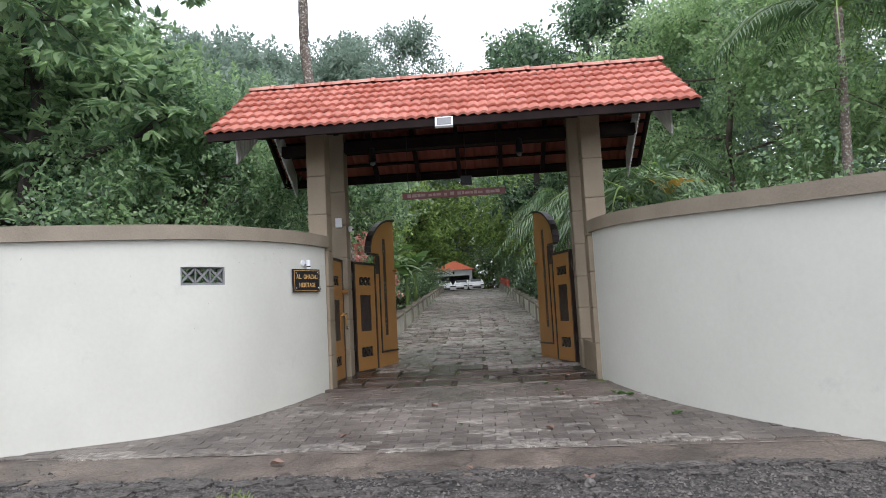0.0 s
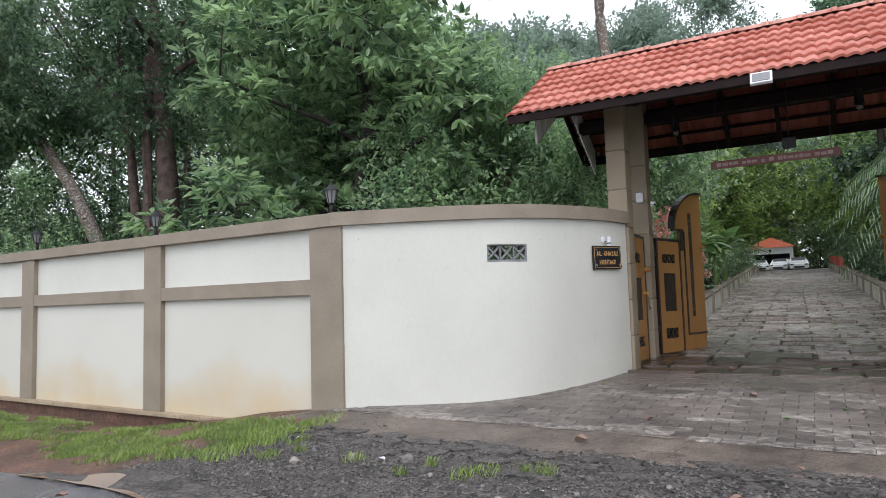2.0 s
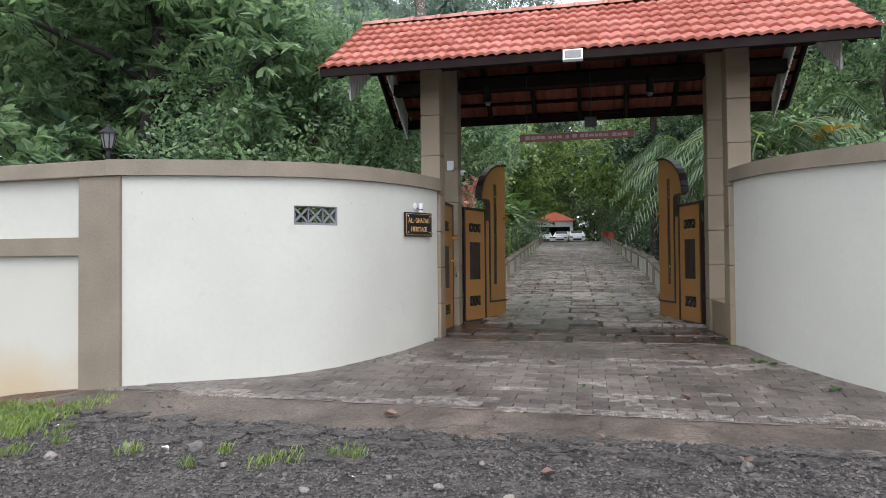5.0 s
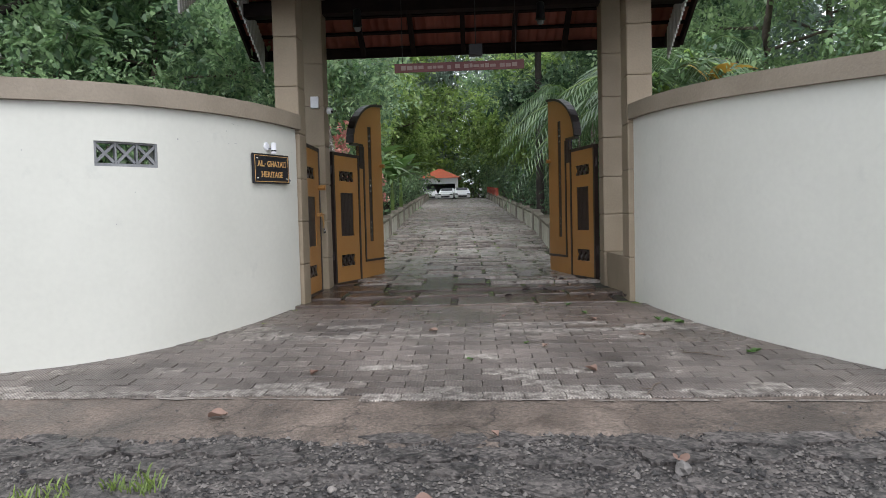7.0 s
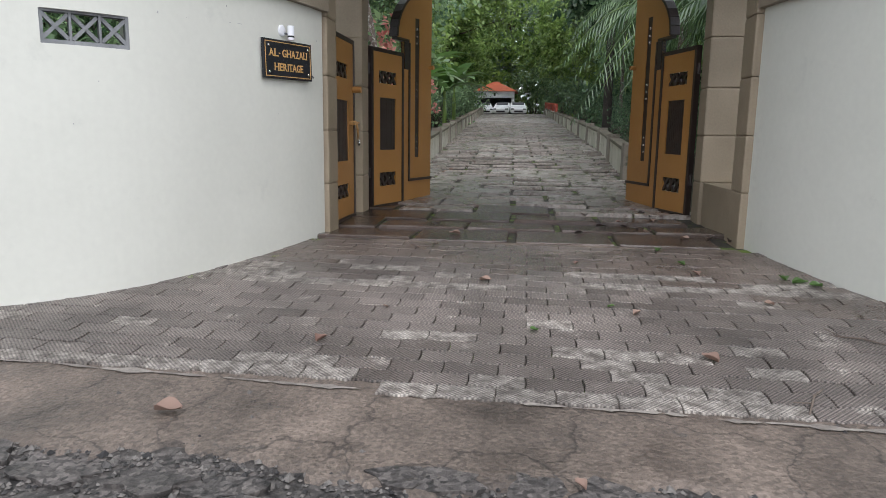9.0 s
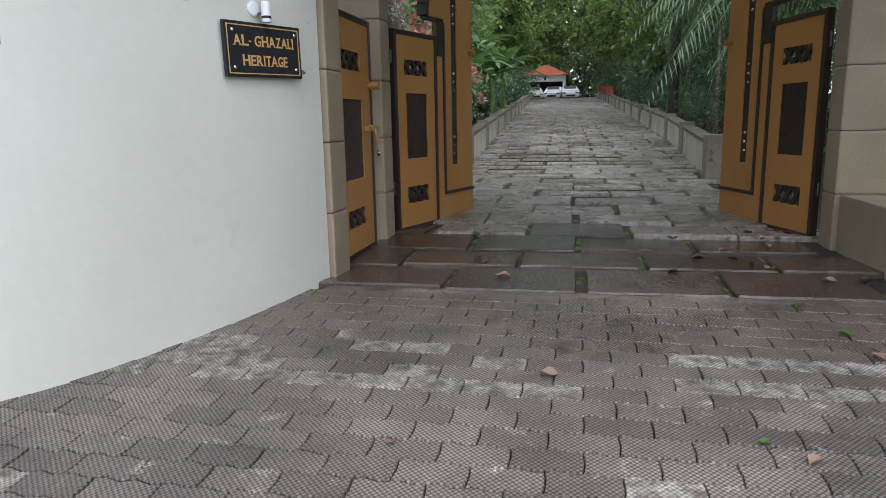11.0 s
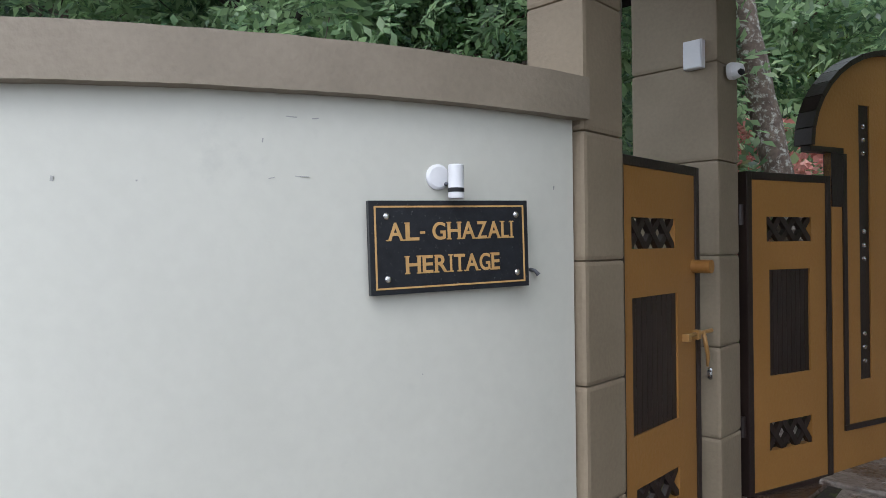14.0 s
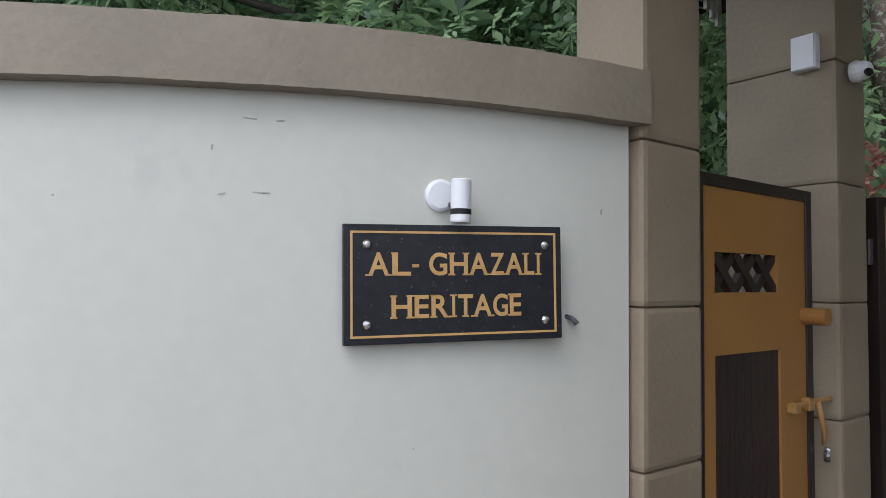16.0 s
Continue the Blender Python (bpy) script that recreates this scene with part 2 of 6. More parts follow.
M = {
    "plaster": surface("cream_wall_paint", (0.562, 0.56, 0.50), (0.63, 0.627, 0.562), 0.9, 0.6, 0.035, 20, c=((0.54, 0.54, 0.487), 0.60)),
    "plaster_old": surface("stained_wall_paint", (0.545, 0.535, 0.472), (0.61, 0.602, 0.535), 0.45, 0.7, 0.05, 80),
    "kerbpost": surface("mossy_kerb_post", (0.19, 0.165, 0.135), (0.33, 0.29, 0.24), 2.5, 0.75, 0.2, 40, c=((0.07, 0.08, 0.04), 0.58)),
    "plinth": surface("stained_plinth", (0.26, 0.19, 0.12), (0.42, 0.34, 0.24), 2.0, 0.8, 0.2, 40, c=((0.16, 0.12, 0.08), 0.58)),
    "taupe": surface("taupe_trim_paint", (0.215, 0.178, 0.132), (0.29, 0.243, 0.185), 2.2, 0.6, 0.11, 42),
    "pillar": surface("taupe_pillar_paint", (0.232, 0.184, 0.126), (0.305, 0.245, 0.172), 2.4, 0.65, 0.09, 48),
    "tile": surface("terracotta_tile", (0.42, 0.115, 0.075), (0.58, 0.21, 0.155), 2.0, 0.36, 0.12, 90, pick="object", c=((0.50, 0.30, 0.20), 0.62)),
    # rear slope, seen from below: the roof's shade is put into this darker terracotta
    "tile_joined": surface("terracotta_tile_shaded", (0.24, 0.06, 0.038), (0.33, 0.10, 0.068), 2.0, 0.5, 0.12, 90, pick="island"),
    "ridge": surface("ridge_tile", (0.50, 0.19, 0.14), (0.60, 0.30, 0.23), 2.0, 0.45, 0.12, 90, pick="object"),
    "darkwood": surface("dark_painted_timber", (0.012, 0.008, 0.008), (0.026, 0.016, 0.015), 4, 0.8, 0.1, 60, spec=0.15),
    "gold": surface("ochre_gate_paint", (0.33, 0.159, 0.04), (0.395, 0.197, 0.055), 1.6, 0.42, 0.06, 50),
    "brown": surface("dark_brown_gate_paint", (0.018, 0.011, 0.010), (0.035, 0.022, 0.018), 3, 0.4, 0.05, 50),
    "steel": surface("bright_steel", (0.55, 0.55, 0.55), (0.7, 0.7, 0.7), 20, 0.25, 0.02, 80, metal=1.0),
    "granite": surface("black_granite", (0.012, 0.013, 0.016), (0.022, 0.024, 0.03), 30, 0.34, 0.02, 90, c=((0.22, 0.22, 0.23), 0.62), spec=0.32),
    "gilt": surface("gilt_lettering", (0.52, 0.30, 0.105), (0.62, 0.385, 0.15), 30, 0.45, 0.02, 80),
    "white": surface("white_plastic", (0.72, 0.73, 0.76), (0.8, 0.8, 0.82), 6, 0.35, 0.02, 50),
    "black": surface("black_plastic", (0.01, 0.01, 0.011), (0.02, 0.02, 0.022), 6, 0.5, 0.03, 50, spec=0.3),
    "grey": surface("grey_grille_paint", (0.085, 0.09, 0.105), (0.13, 0.135, 0.15), 3, 0.6, 0.08, 70),
    "asphalt": surface("wet_asphalt", (0.085, 0.083, 0.092), (0.145, 0.141, 0.152), 0.8, 0.36, 0.3, 140, wet=0.26),
    "gravel": surface("gravelly_asphalt", (0.033, 0.030, 0.028), (0.112, 0.098, 0.089), 4.5, 0.7, 0.4, 45, wet=0.2, c=((0.15, 0.125, 0.10), 0.62)),
    "apron": surface("worn_concrete_apron", (0.086, 0.067, 0.054), (0.185, 0.146, 0.117), 2.6, 0.7, 0.36, 48, wet=0.25, c=((0.06, 0.055, 0.05), 0.6)),
    "paver": surface("cement_paver", (0.075, 0.062, 0.054), (0.165, 0.14, 0.124), 1.4, 0.6, 0.3, 55, pick="object", contrast=0.5, wet=0.25, c=((0.40, 0.365, 0.32), 0.60)),
    "paver_worn": surface("pale_worn_paver", (0.10, 0.084, 0.072), (0.33, 0.30, 0.265), 14, 0.7, 0.3, 55, contrast=0.16, c=((0.095, 0.078, 0.066), 0.52)),
    "paver_wet": surface("wet_cement_paver", (0.062, 0.047, 0.039), (0.165, 0.132, 0.112), 1.4, 0.42, 0.3, 55, contrast=0.4, wet=0.2, c=((0.05, 0.036, 0.028), 0.56)),
    "rotten": leafy("wet_rotten_leaf", (0.018, 0.012, 0.010), (0.07, 0.042, 0.032), 0.4, 0.1),
    "paver_far": surface("cement_paver_joined", (0.075, 0.062, 0.054), (0.165, 0.14, 0.124), 1.4, 0.6, 0.3, 55, pick="island", contrast=0.5, wet=0.25, c=((0.40, 0.365, 0.32), 0.60)),
    "slab": surface("granite_slab", (0.16, 0.137, 0.118), (0.37, 0.328, 0.292), 3.0, 0.40, 0.35, 35, pick="object", contrast=0.45, wet=0.2, c=((0.085, 0.056, 0.04), 0.53)),
    "slab_far": surface("granite_slab_joined", (0.22, 0.20, 0.182), (0.42, 0.385, 0.355), 3.0, 0.42, 0.35, 35, pick="island", contrast=0.45, wet=0.22),
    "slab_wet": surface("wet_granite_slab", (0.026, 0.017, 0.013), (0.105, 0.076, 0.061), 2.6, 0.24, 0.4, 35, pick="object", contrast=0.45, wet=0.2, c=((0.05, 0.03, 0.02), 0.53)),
    "bed": surface("mossy_joint_bed", (0.018, 0.015, 0.012), (0.045, 0.037, 0.027), 1.6, 0.8, 0.3, 60, c=((0.14, 0.21, 0.03), 0.50)),
    "soil": surface("red_laterite_soil", (0.072, 0.04, 0.028), (0.16, 0.085, 0.056), 1.8, 0.85, 0.3, 50, wet=0.2),
    "earth": surface("dark_forest_earth", (0.03, 0.026, 0.018), (0.06, 0.06, 0.03), 0.8, 0.9, 0.3, 30),
    "field": surface("bright_field_grass", (0.19, 0.33, 0.045), (0.30, 0.44, 0.08), 0.5, 0.85, 0.3, 20, c=((0.24, 0.26, 0.10), 0.62)),
    "laterite": surface("laterite_base", (0.085, 0.043, 0.03), (0.17, 0.088, 0.06), 5.0, 0.85, 0.4, 30, c=((0.035, 0.04, 0.02), 0.52)),
    "mossy": surface("mossy_old_masonry", (0.022, 0.024, 0.016), (0.06, 0.05, 0.04), 4.0, 0.9, 0.4, 30, c=((0.07, 0.13, 0.02), 0.54)),
    "bark_red": surface("reddish_rough_bark", (0.035, 0.025, 0.021), (0.14, 0.098, 0.082), 4.5, 0.9, 0.4, 20, c=((0.10, 0.12, 0.07), 0.6)),
    "kerb": surface("mossy_white_kerb", (0.44, 0.42, 0.33), (0.68, 0.66, 0.57), 1.6, 0.75, 0.2, 40, c=((0.07, 0.08, 0.025), 0.565)),
    "vent": surface("dull_grey_vent_paint", (0.15, 0.155, 0.16), (0.23, 0.235, 0.24), 8, 0.6, 0.1, 60),
    "cable": surface("pale_grey_cable", (0.42, 0.43, 0.44), (0.56, 0.57, 0.58), 3, 0.5, 0.05, 60),
    "puddle": surface("puddle_water", (0.15, 0.09, 0.062), (0.20, 0.125, 0.09), 2, 0.14, 0.0, 40, spec=0.5),
    "bark_black": surface("wet_black_bark", (0.018, 0.015, 0.013), (0.06, 0.048, 0.04), 4, 0.85, 0.4, 24),
    "bark": surface("dark_bark", (0.065, 0.05, 0.04), (0.19, 0.15, 0.12), 3.5, 0.9, 0.4, 24, c=((0.17, 0.17, 0.15), 0.66)),
    "bark_pale": surface("lichen_bark", (0.085, 0.06, 0.048), (0.21, 0.16, 0.13), 7, 0.85, 0.4, 24, c=((0.52, 0.52, 0.47), 0.51)),
    "leaf_dark": leafy("dark_glossy_leaf", (0.045, 0.088, 0.056), (0.24, 0.37, 0.195), 0.25, 0.5),
    "leaf_mid": leafy("green_leaf", (0.105, 0.19, 0.112), (0.46, 0.63, 0.33), 0.27, 0.6),
    "leaf_mango": leafy("drooping_mango_leaf", (0.11, 0.195, 0.115), (0.49, 0.66, 0.34), 0.24, 0.6),
    "leaf_near": leafy("fresh_green_leaf", (0.13, 0.22, 0.10), (0.48, 0.65, 0.32), 0.3, 0.6),
    "leaf_light": leafy("light_green_leaf", (0.08, 0.16, 0.04), (0.45, 0.60, 0.18), 0.36, 0.54),
    # distant leaves: haze painted in as a paler, bluer green
    "leaf_far": leafy("haze_tinted_leaf", (0.15, 0.215, 0.16), (0.32, 0.41, 0.325), 0.5, 0.5),
    "frond": leafy("palm_frond", (0.05, 0.10, 0.04), (0.17, 0.27, 0.11), 0.35, 0.4),
    "banana": leafy("banana_leaf", (0.05, 0.12, 0.025), (0.14, 0.26, 0.06), 0.4, 0.4),
    "dry": leafy("dry_yellow_leaf", (0.42, 0.24, 0.03), (0.60, 0.40, 0.08), 0.6),
    "flower": leafy("coral_flower", (0.58, 0.19, 0.17), (0.78, 0.42, 0.36), 0.6),
    "grass": leafy("verge_grass", (0.095, 0.15, 0.028), (0.29, 0.40, 0.08), 0.55),
    "litter": leafy("fallen_leaf", (0.14, 0.065, 0.045), (0.40, 0.29, 0.22), 0.8, 0.1),
    "stone": surface("broken_stone", (0.15, 0.14, 0.13), (0.38, 0.34, 0.30), 6, 0.8, 0.3, 40, pick="object"),
    "car": surface("white_car_paint", (0.78, 0.79, 0.80), (0.82, 0.83, 0.84), 1, 0.2, 0.0, 30),
    "glass_dark": surface("dark_car_glass", (0.012, 0.014, 0.016), (0.02, 0.022, 0.025), 2, 0.08, 0.0, 30),
    "tyre": surface("tyre_rubber", (0.012, 0.012, 0.012), (0.02, 0.02, 0.02), 5, 0.8, 0.1, 50),
    "red": surface("red_fence_paint", (0.36, 0.055, 0.03), (0.46, 0.09, 0.05), 2, 0.6, 0.1, 50),
    "maroon": surface("maroon_sign_board", (0.10, 0.024, 0.022), (0.14, 0.036, 0.032), 3, 0.5, 0.05, 50),
    "signtext": surface("faded_sign_lettering", (0.22, 0.15, 0.13), (0.3, 0.22, 0.19), 5, 0.6, 0.0, 50),
    "chip": surface("dark_chippings", (0.022, 0.021, 0.021), (0.17, 0.155, 0.14), 9, 0.8, 0.2, 60, pick="island"),
    "lime": surface("lime_streak", (0.13, 0.11, 0.095), (0.30, 0.27, 0.235), 7, 0.8, 0.3, 50),
    "wire": surface("black_cable", (0.02, 0.02, 0.02), (0.03, 0.03, 0.03), 3, 0.6, 0.0, 50),
    "brass": surface("brass_bolt", (0.38, 0.2, 0.06), (0.46, 0.26, 0.09), 8, 0.4, 0.03, 50),
    "lampglass": surface("frosted_lamp_glass", (0.16, 0.165, 0.17), (0.22, 0.225, 0.23), 6, 0.2, 0.0, 50),
    "roof_red": surface("bright_red_roof_tile", (0.52, 0.11, 0.05), (0.62, 0.16, 0.08), 1.5, 0.5, 0.1, 30),
    "kerbtop": surface("dark_mossy_kerb_top", (0.12, 0.105, 0.075), (0.24, 0.21, 0.16), 2.2, 0.8, 0.3, 30, c=((0.06, 0.075, 0.025), 0.52)),
    "scuff": surface("scuffed_paint", (0.30, 0.30, 0.29), (0.46, 0.46, 0.44), 60, 0.8, 0.1, 60),
    "slat": surface("grey_weathered_slat", (0.42, 0.41, 0.39), (0.58, 0.57, 0.54), 4, 0.7, 0.2, 50),
}



def modulate(key, build, amount):
    """Multiplies a material's colour by a pattern."""
    nt = M[key].node_tree
    p = nt.nodes["Principled BSDF"]
    src = p.inputs["Base Color"].links[0].from_socket
    mx = nt.nodes.new("ShaderNodeMix")
    mx.data_type, mx.blend_type = "RGBA", "MULTIPLY"
    mx.inputs["Factor"].default_value = amount
    nt.links.new(src, mx.inputs["A"])
    nt.links.new(build(nt), mx.inputs["B"])
    nt.links.new(mx.outputs["Result"], p.inputs["Base Color"])


def cracks(scale, width):
    def make(nt):
        geo = nt.nodes.new("ShaderNodeNewGeometry")
        ns = nt.nodes.new("ShaderNodeTexNoise")
        ns.inputs["Scale"].default_value, ns.inputs["Detail"].default_value = 3.0, 6
        nt.links.new(geo.outputs["Position"], ns.inputs["Vector"])
        ad = nt.nodes.new("ShaderNodeVectorMath")
        ad.operation = "MULTIPLY_ADD"
        ad.inputs[1].default_value = (0.5, 0.5, 0.5)
        nt.links.new(ns.outputs["Color"], ad.inputs[0])
        nt.links.new(geo.outputs["Position"], ad.inputs[2])
        vo = nt.nodes.new("ShaderNodeTexVoronoi")
        vo.feature = "DISTANCE_TO_EDGE"
        vo.inputs["Scale"].default_value = scale
        nt.links.new(ad.outputs[0], vo.inputs["Vector"])
        mr = nt.nodes.new("ShaderNodeMapRange")
        mr.inputs["From Min"].default_value, mr.inputs["From Max"].default_value = 0.0, width
        mr.inputs["To Min"].default_value = 0.25
        nt.links.new(vo.outputs["Distance"], mr.inputs["Value"])
        return mr.outputs[0]
    return make


def dimples(nt):
    geo = nt.nodes.new("ShaderNodeNewGeometry")
    mp = nt.nodes.new("ShaderNodeMapping")
    mp.inputs["Rotation"].default_value = (0, 0, 0.78)
    nt.links.new(geo.outputs["Position"], mp.inputs["Vector"])
    ch = nt.nodes.new("ShaderNodeTexVoronoi")
    ch.voronoi_dimensions = "2D"
    ch.inputs["Scale"].default_value, ch.inputs["Randomness"].default_value = 58, 0.0
    nt.links.new(mp.outputs[0], ch.inputs["Vector"])
    mr = nt.nodes.new("ShaderNodeMapRange")
    mr.inputs["From Min"].default_value, mr.inputs["From Max"].default_value = 0.2, 0.55
    mr.inputs["To Min"].default_value, mr.inputs["To Max"].default_value = 2.0, 0.42
    nt.links.new(ch.outputs["Distance"], mr.inputs["Value"])
    return mr.outputs[0]


def pebbles(scale, lo, hi):
    def make(nt):
        geo = nt.nodes.new("ShaderNodeNewGeometry")
        vo = nt.nodes.new("ShaderNodeTexVoronoi")
        vo.inputs["Scale"].default_value = scale
        nt.links.new(geo.outputs["Position"], vo.inputs["Vector"])
        sep = nt.nodes.new("ShaderNodeSeparateColor")
        nt.links.new(vo.outputs["Color"], sep.inputs[0])
        mr = nt.nodes.new("ShaderNodeMapRange")
        mr.inputs["To Min"].default_value, mr.inputs["To Max"].default_value = lo, hi
        nt.links.new(sep.outputs[0], mr.inputs["Value"])
        return mr.outputs[0]
    return make


for key, scale, lo, hi in (("gravel", 48, 0.35, 1.75), ("asphalt", 90, 0.7, 1.3), ("apron", 60, 0.7, 1.3), ("slab", 28, 0.78, 1.2), ("slab_far", 28, 0.78, 1.2), ("soil", 30, 0.6, 1.4)):
    modulate(key, pebbles(scale, lo, hi), 1.0)


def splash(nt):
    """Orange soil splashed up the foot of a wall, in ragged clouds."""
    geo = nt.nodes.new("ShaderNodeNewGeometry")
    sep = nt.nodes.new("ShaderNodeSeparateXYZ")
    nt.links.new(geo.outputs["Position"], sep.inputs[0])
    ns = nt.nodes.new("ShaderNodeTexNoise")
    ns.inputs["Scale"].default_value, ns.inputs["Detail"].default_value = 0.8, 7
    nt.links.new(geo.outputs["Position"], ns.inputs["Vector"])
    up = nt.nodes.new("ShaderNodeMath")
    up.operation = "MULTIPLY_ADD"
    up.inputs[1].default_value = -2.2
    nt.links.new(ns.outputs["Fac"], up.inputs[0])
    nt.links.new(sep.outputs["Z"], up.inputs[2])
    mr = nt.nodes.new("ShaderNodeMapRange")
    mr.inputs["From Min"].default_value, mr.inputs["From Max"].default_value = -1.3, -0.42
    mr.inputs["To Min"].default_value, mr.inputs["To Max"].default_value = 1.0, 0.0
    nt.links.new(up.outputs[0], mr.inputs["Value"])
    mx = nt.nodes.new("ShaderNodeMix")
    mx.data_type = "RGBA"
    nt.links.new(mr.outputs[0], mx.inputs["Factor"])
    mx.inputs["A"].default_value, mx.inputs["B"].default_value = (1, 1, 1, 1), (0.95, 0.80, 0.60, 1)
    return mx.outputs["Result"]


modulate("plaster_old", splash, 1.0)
modulate("paver", dimples, 1.0)
modulate("paver_far", dimples, 1.0)
modulate("paver_worn", dimples, 0.6)
modulate("paver_wet", dimples, 0.9)


def grime(nt):
    """Broad uneven dirt."""
    geo = nt.nodes.new("ShaderNodeNewGeometry")
    ns = nt.nodes.new("ShaderNodeTexNoise")
    ns.inputs["Scale"].default_value, ns.inputs["Detail"].default_value, ns.inputs["Roughness"].default_value = 1.1, 9, 0.68
    nt.links.new(geo.outputs["Position"], ns.inputs["Vector"])
    mr = nt.nodes.new("ShaderNodeMapRange")
    mr.inputs["From Min"].default_value, mr.inputs["From Max"].default_value = 0.34, 0.66
    mr.inputs["To Min"].default_value, mr.inputs["To Max"].default_value = 0.5, 1.35
    nt.links.new(ns.outputs["Fac"], mr.inputs["Value"])
    return mr.outputs[0]


for key in ("paver", "paver_far", "paver_worn", "paver_wet", "slab", "slab_wet", "apron"):
    modulate(key, grime, 0.45 if key.startswith("slab") else 0.9)
modulate("gravel", cracks(2.2, 0.035), 0.95)
modulate("asphalt", pebbles(70, 0.72, 1.3), 1.0)
modulate("apron", cracks(1.3, 0.014), 0.8)

# ---- building blocks ----


def part(name, bm, material, parent=None, label=""):
    me = bpy.data.meshes.new(name)
    bm.to_mesh(me)
    bm.free()
    me.materials.append(M[material])
    ob = new(name, me)
    ob.parent = parent
    return tagged(ob, label)


def thing(name, label, category, at=(0, 0, 0), rz=0.0, group="", kind=""):
    ob = new(name)
    ob.matrix_basis = pose(*at, 0, 0, rz)
    return tagged(ob, label, category, group, kind)


def share(name, me, m, parent):
    ob = new(name, me)
    ob.parent = parent
    ob.matrix_basis = m
    return ob


def box(x0, x1, y0, y1, z0, z1, bevel=0.0, bm=None, m=None):
    bm = bm or bmesh.new()
    vs = bmesh.ops.create_cube(bm, size=1)["verts"]
    bmesh.ops.transform(bm, verts=vs, matrix=Matrix.Translation(((x0 + x1) / 2, (y0 + y1) / 2, (z0 + z1) / 2)) @ Matrix.Diagonal((x1 - x0, y1 - y0, z1 - z0, 1)))
    if bevel:
        es = list({e for v in vs for e in v.link_edges})
        r = bmesh.ops.bevel(bm, geom=es, offset=bevel, segments=2, affect="EDGES", profile=0.6)
        vs = list({v for f in r["faces"] for v in f.verts} | {v for v in vs if v.is_valid})
    if m is not None:
        bmesh.ops.transform(bm, verts=vs, matrix=m)
    return bm


def cyl(r0, r1, z0, z1, n=16, bm=None, m=None, caps=True):
    bm = bm or bmesh.new()
    vs = bmesh.ops.create_cone(bm, cap_ends=caps, segments=n, radius1=r0, radius2=r1, depth=z1 - z0)["verts"]
    bmesh.ops.translate(bm, verts=vs, vec=(0, 0, (z0 + z1) / 2))
    if m is not None:
        bmesh.ops.transform(bm, verts=vs, matrix=m)
    return bm


def lathe(profile, n=16, bm=None, m=None):
    """A turned shape from (radius, height) pairs."""
    bm = bm or bmesh.new()
    rings = [[bm.verts.new((r * math.cos(2 * math.pi * i / n), r * math.sin(2 * math.pi * i / n), z)) for i in range(n)] for r, z in profile]
    for a, b in zip(rings, rings[1:]):
        for i in range(n):
            bm.faces.new((a[i], a[(i + 1) % n], b[(i + 1) % n], b[i]))
    bm.faces.new(rings[0][::-1])
    bm.faces.new(rings[-1])
    if m is not None:
        bmesh.ops.transform(bm, verts=[v for r in rings for v in r], matrix=m)
    return bm


def prism(outline, d0, d1, bm=None, m=None):
    """An outline in x and z, pushed from y = d0 to y = d1."""
    bm = bm or bmesh.new()
    a = [bm.verts.new((x, d0, z)) for x, z in outline]
    b = [bm.verts.new((x, d1, z)) for x, z in outline]
    bm.faces.new(a)
    bm.faces.new(b[::-1])
    for i in range(len(a)):
        j = (i + 1) % len(a)
        bm.faces.new((a[j], a[i], b[i], b[j]))
    if m is not None:
        bmesh.ops.transform(bm, verts=a + b, matrix=m)
    bmesh.ops.recalc_face_normals(bm, faces=bm.faces)
    return bm


def tube(points, radii, n=8, bm=None):
    """A tapered limb along points."""
    bm = bm or bmesh.new()
    pts = [Vector(p) for p in points]
    rings = []
    for i, p in enumerate(pts):
        d = (pts[min(i + 1, len(pts) - 1)] - pts[max(i - 1, 0)]).normalized()
        q = d.to_track_quat("Z", "Y").to_matrix()
        rings.append([bm.verts.new(p + q @ Vector((radii[i] * math.cos(2 * math.pi * k / n), radii[i] * math.sin(2 * math.pi * k / n), 0))) for k in range(n)])
    for a, b in zip(rings, rings[1:]):
        for k in range(n):
            f = bm.faces.new((a[k], a[(k + 1) % n], b[(k + 1) % n], b[k]))
            f.smooth = True
    bm.faces.new(rings[0][::-1])
    bm.faces.new(rings[-1])
    return bm


def sweep(line, inner, outer, z0, z1, bm=None):
    """A wall strip along a line of (x, y, nx, ny): from inner to outer along its normal; z0, z1 numbers or functions of (x, y)."""
    bm = bm or bmesh.new()
    rings = []
    for x, y, nx, ny in line:
        lo = z0(x, y) if callable(z0) else z0
        hi = z1(x, y) if callable(z1) else z1
        a, b = (x + nx * inner, y + ny * inner), (x + nx * outer, y + ny * outer)
        rings.append([bm.verts.new((*a, lo)), bm.verts.new((*b, lo)), bm.verts.new((*b, hi)), bm.verts.new((*a, hi))])
    for p, q in zip(rings, rings[1:]):
        for k in range(4):
            bm.faces.new((p[k], p[(k + 1) % 4], q[(k + 1) % 4], q[k]))
    bm.faces.new(rings[0][::-1])
    bm.faces.new(rings[-1])
    bmesh.ops.recalc_face_normals(bm, faces=bm.faces)
    return bm


def smooth01(a, b, v):
    v = min(1.0, max(0.0, (v - a) / (b - a)))
    return v * v * (3 - 2 * v)


YS = (-400, 2, 6.6, 8, 11, 12.7, 14.3, 19.2, 71, 75, 90, 500)
ZS = (-0.3, 0.0, 0.2, 0.26, 0.47, 0.52, 0.58, 0.80, 3.52, 3.40, 3.5, 12)


def ground_z(x, y):
    """Height of the ground: it climbs from the road to the gate and on up the drive, and falls away along the road wall."""
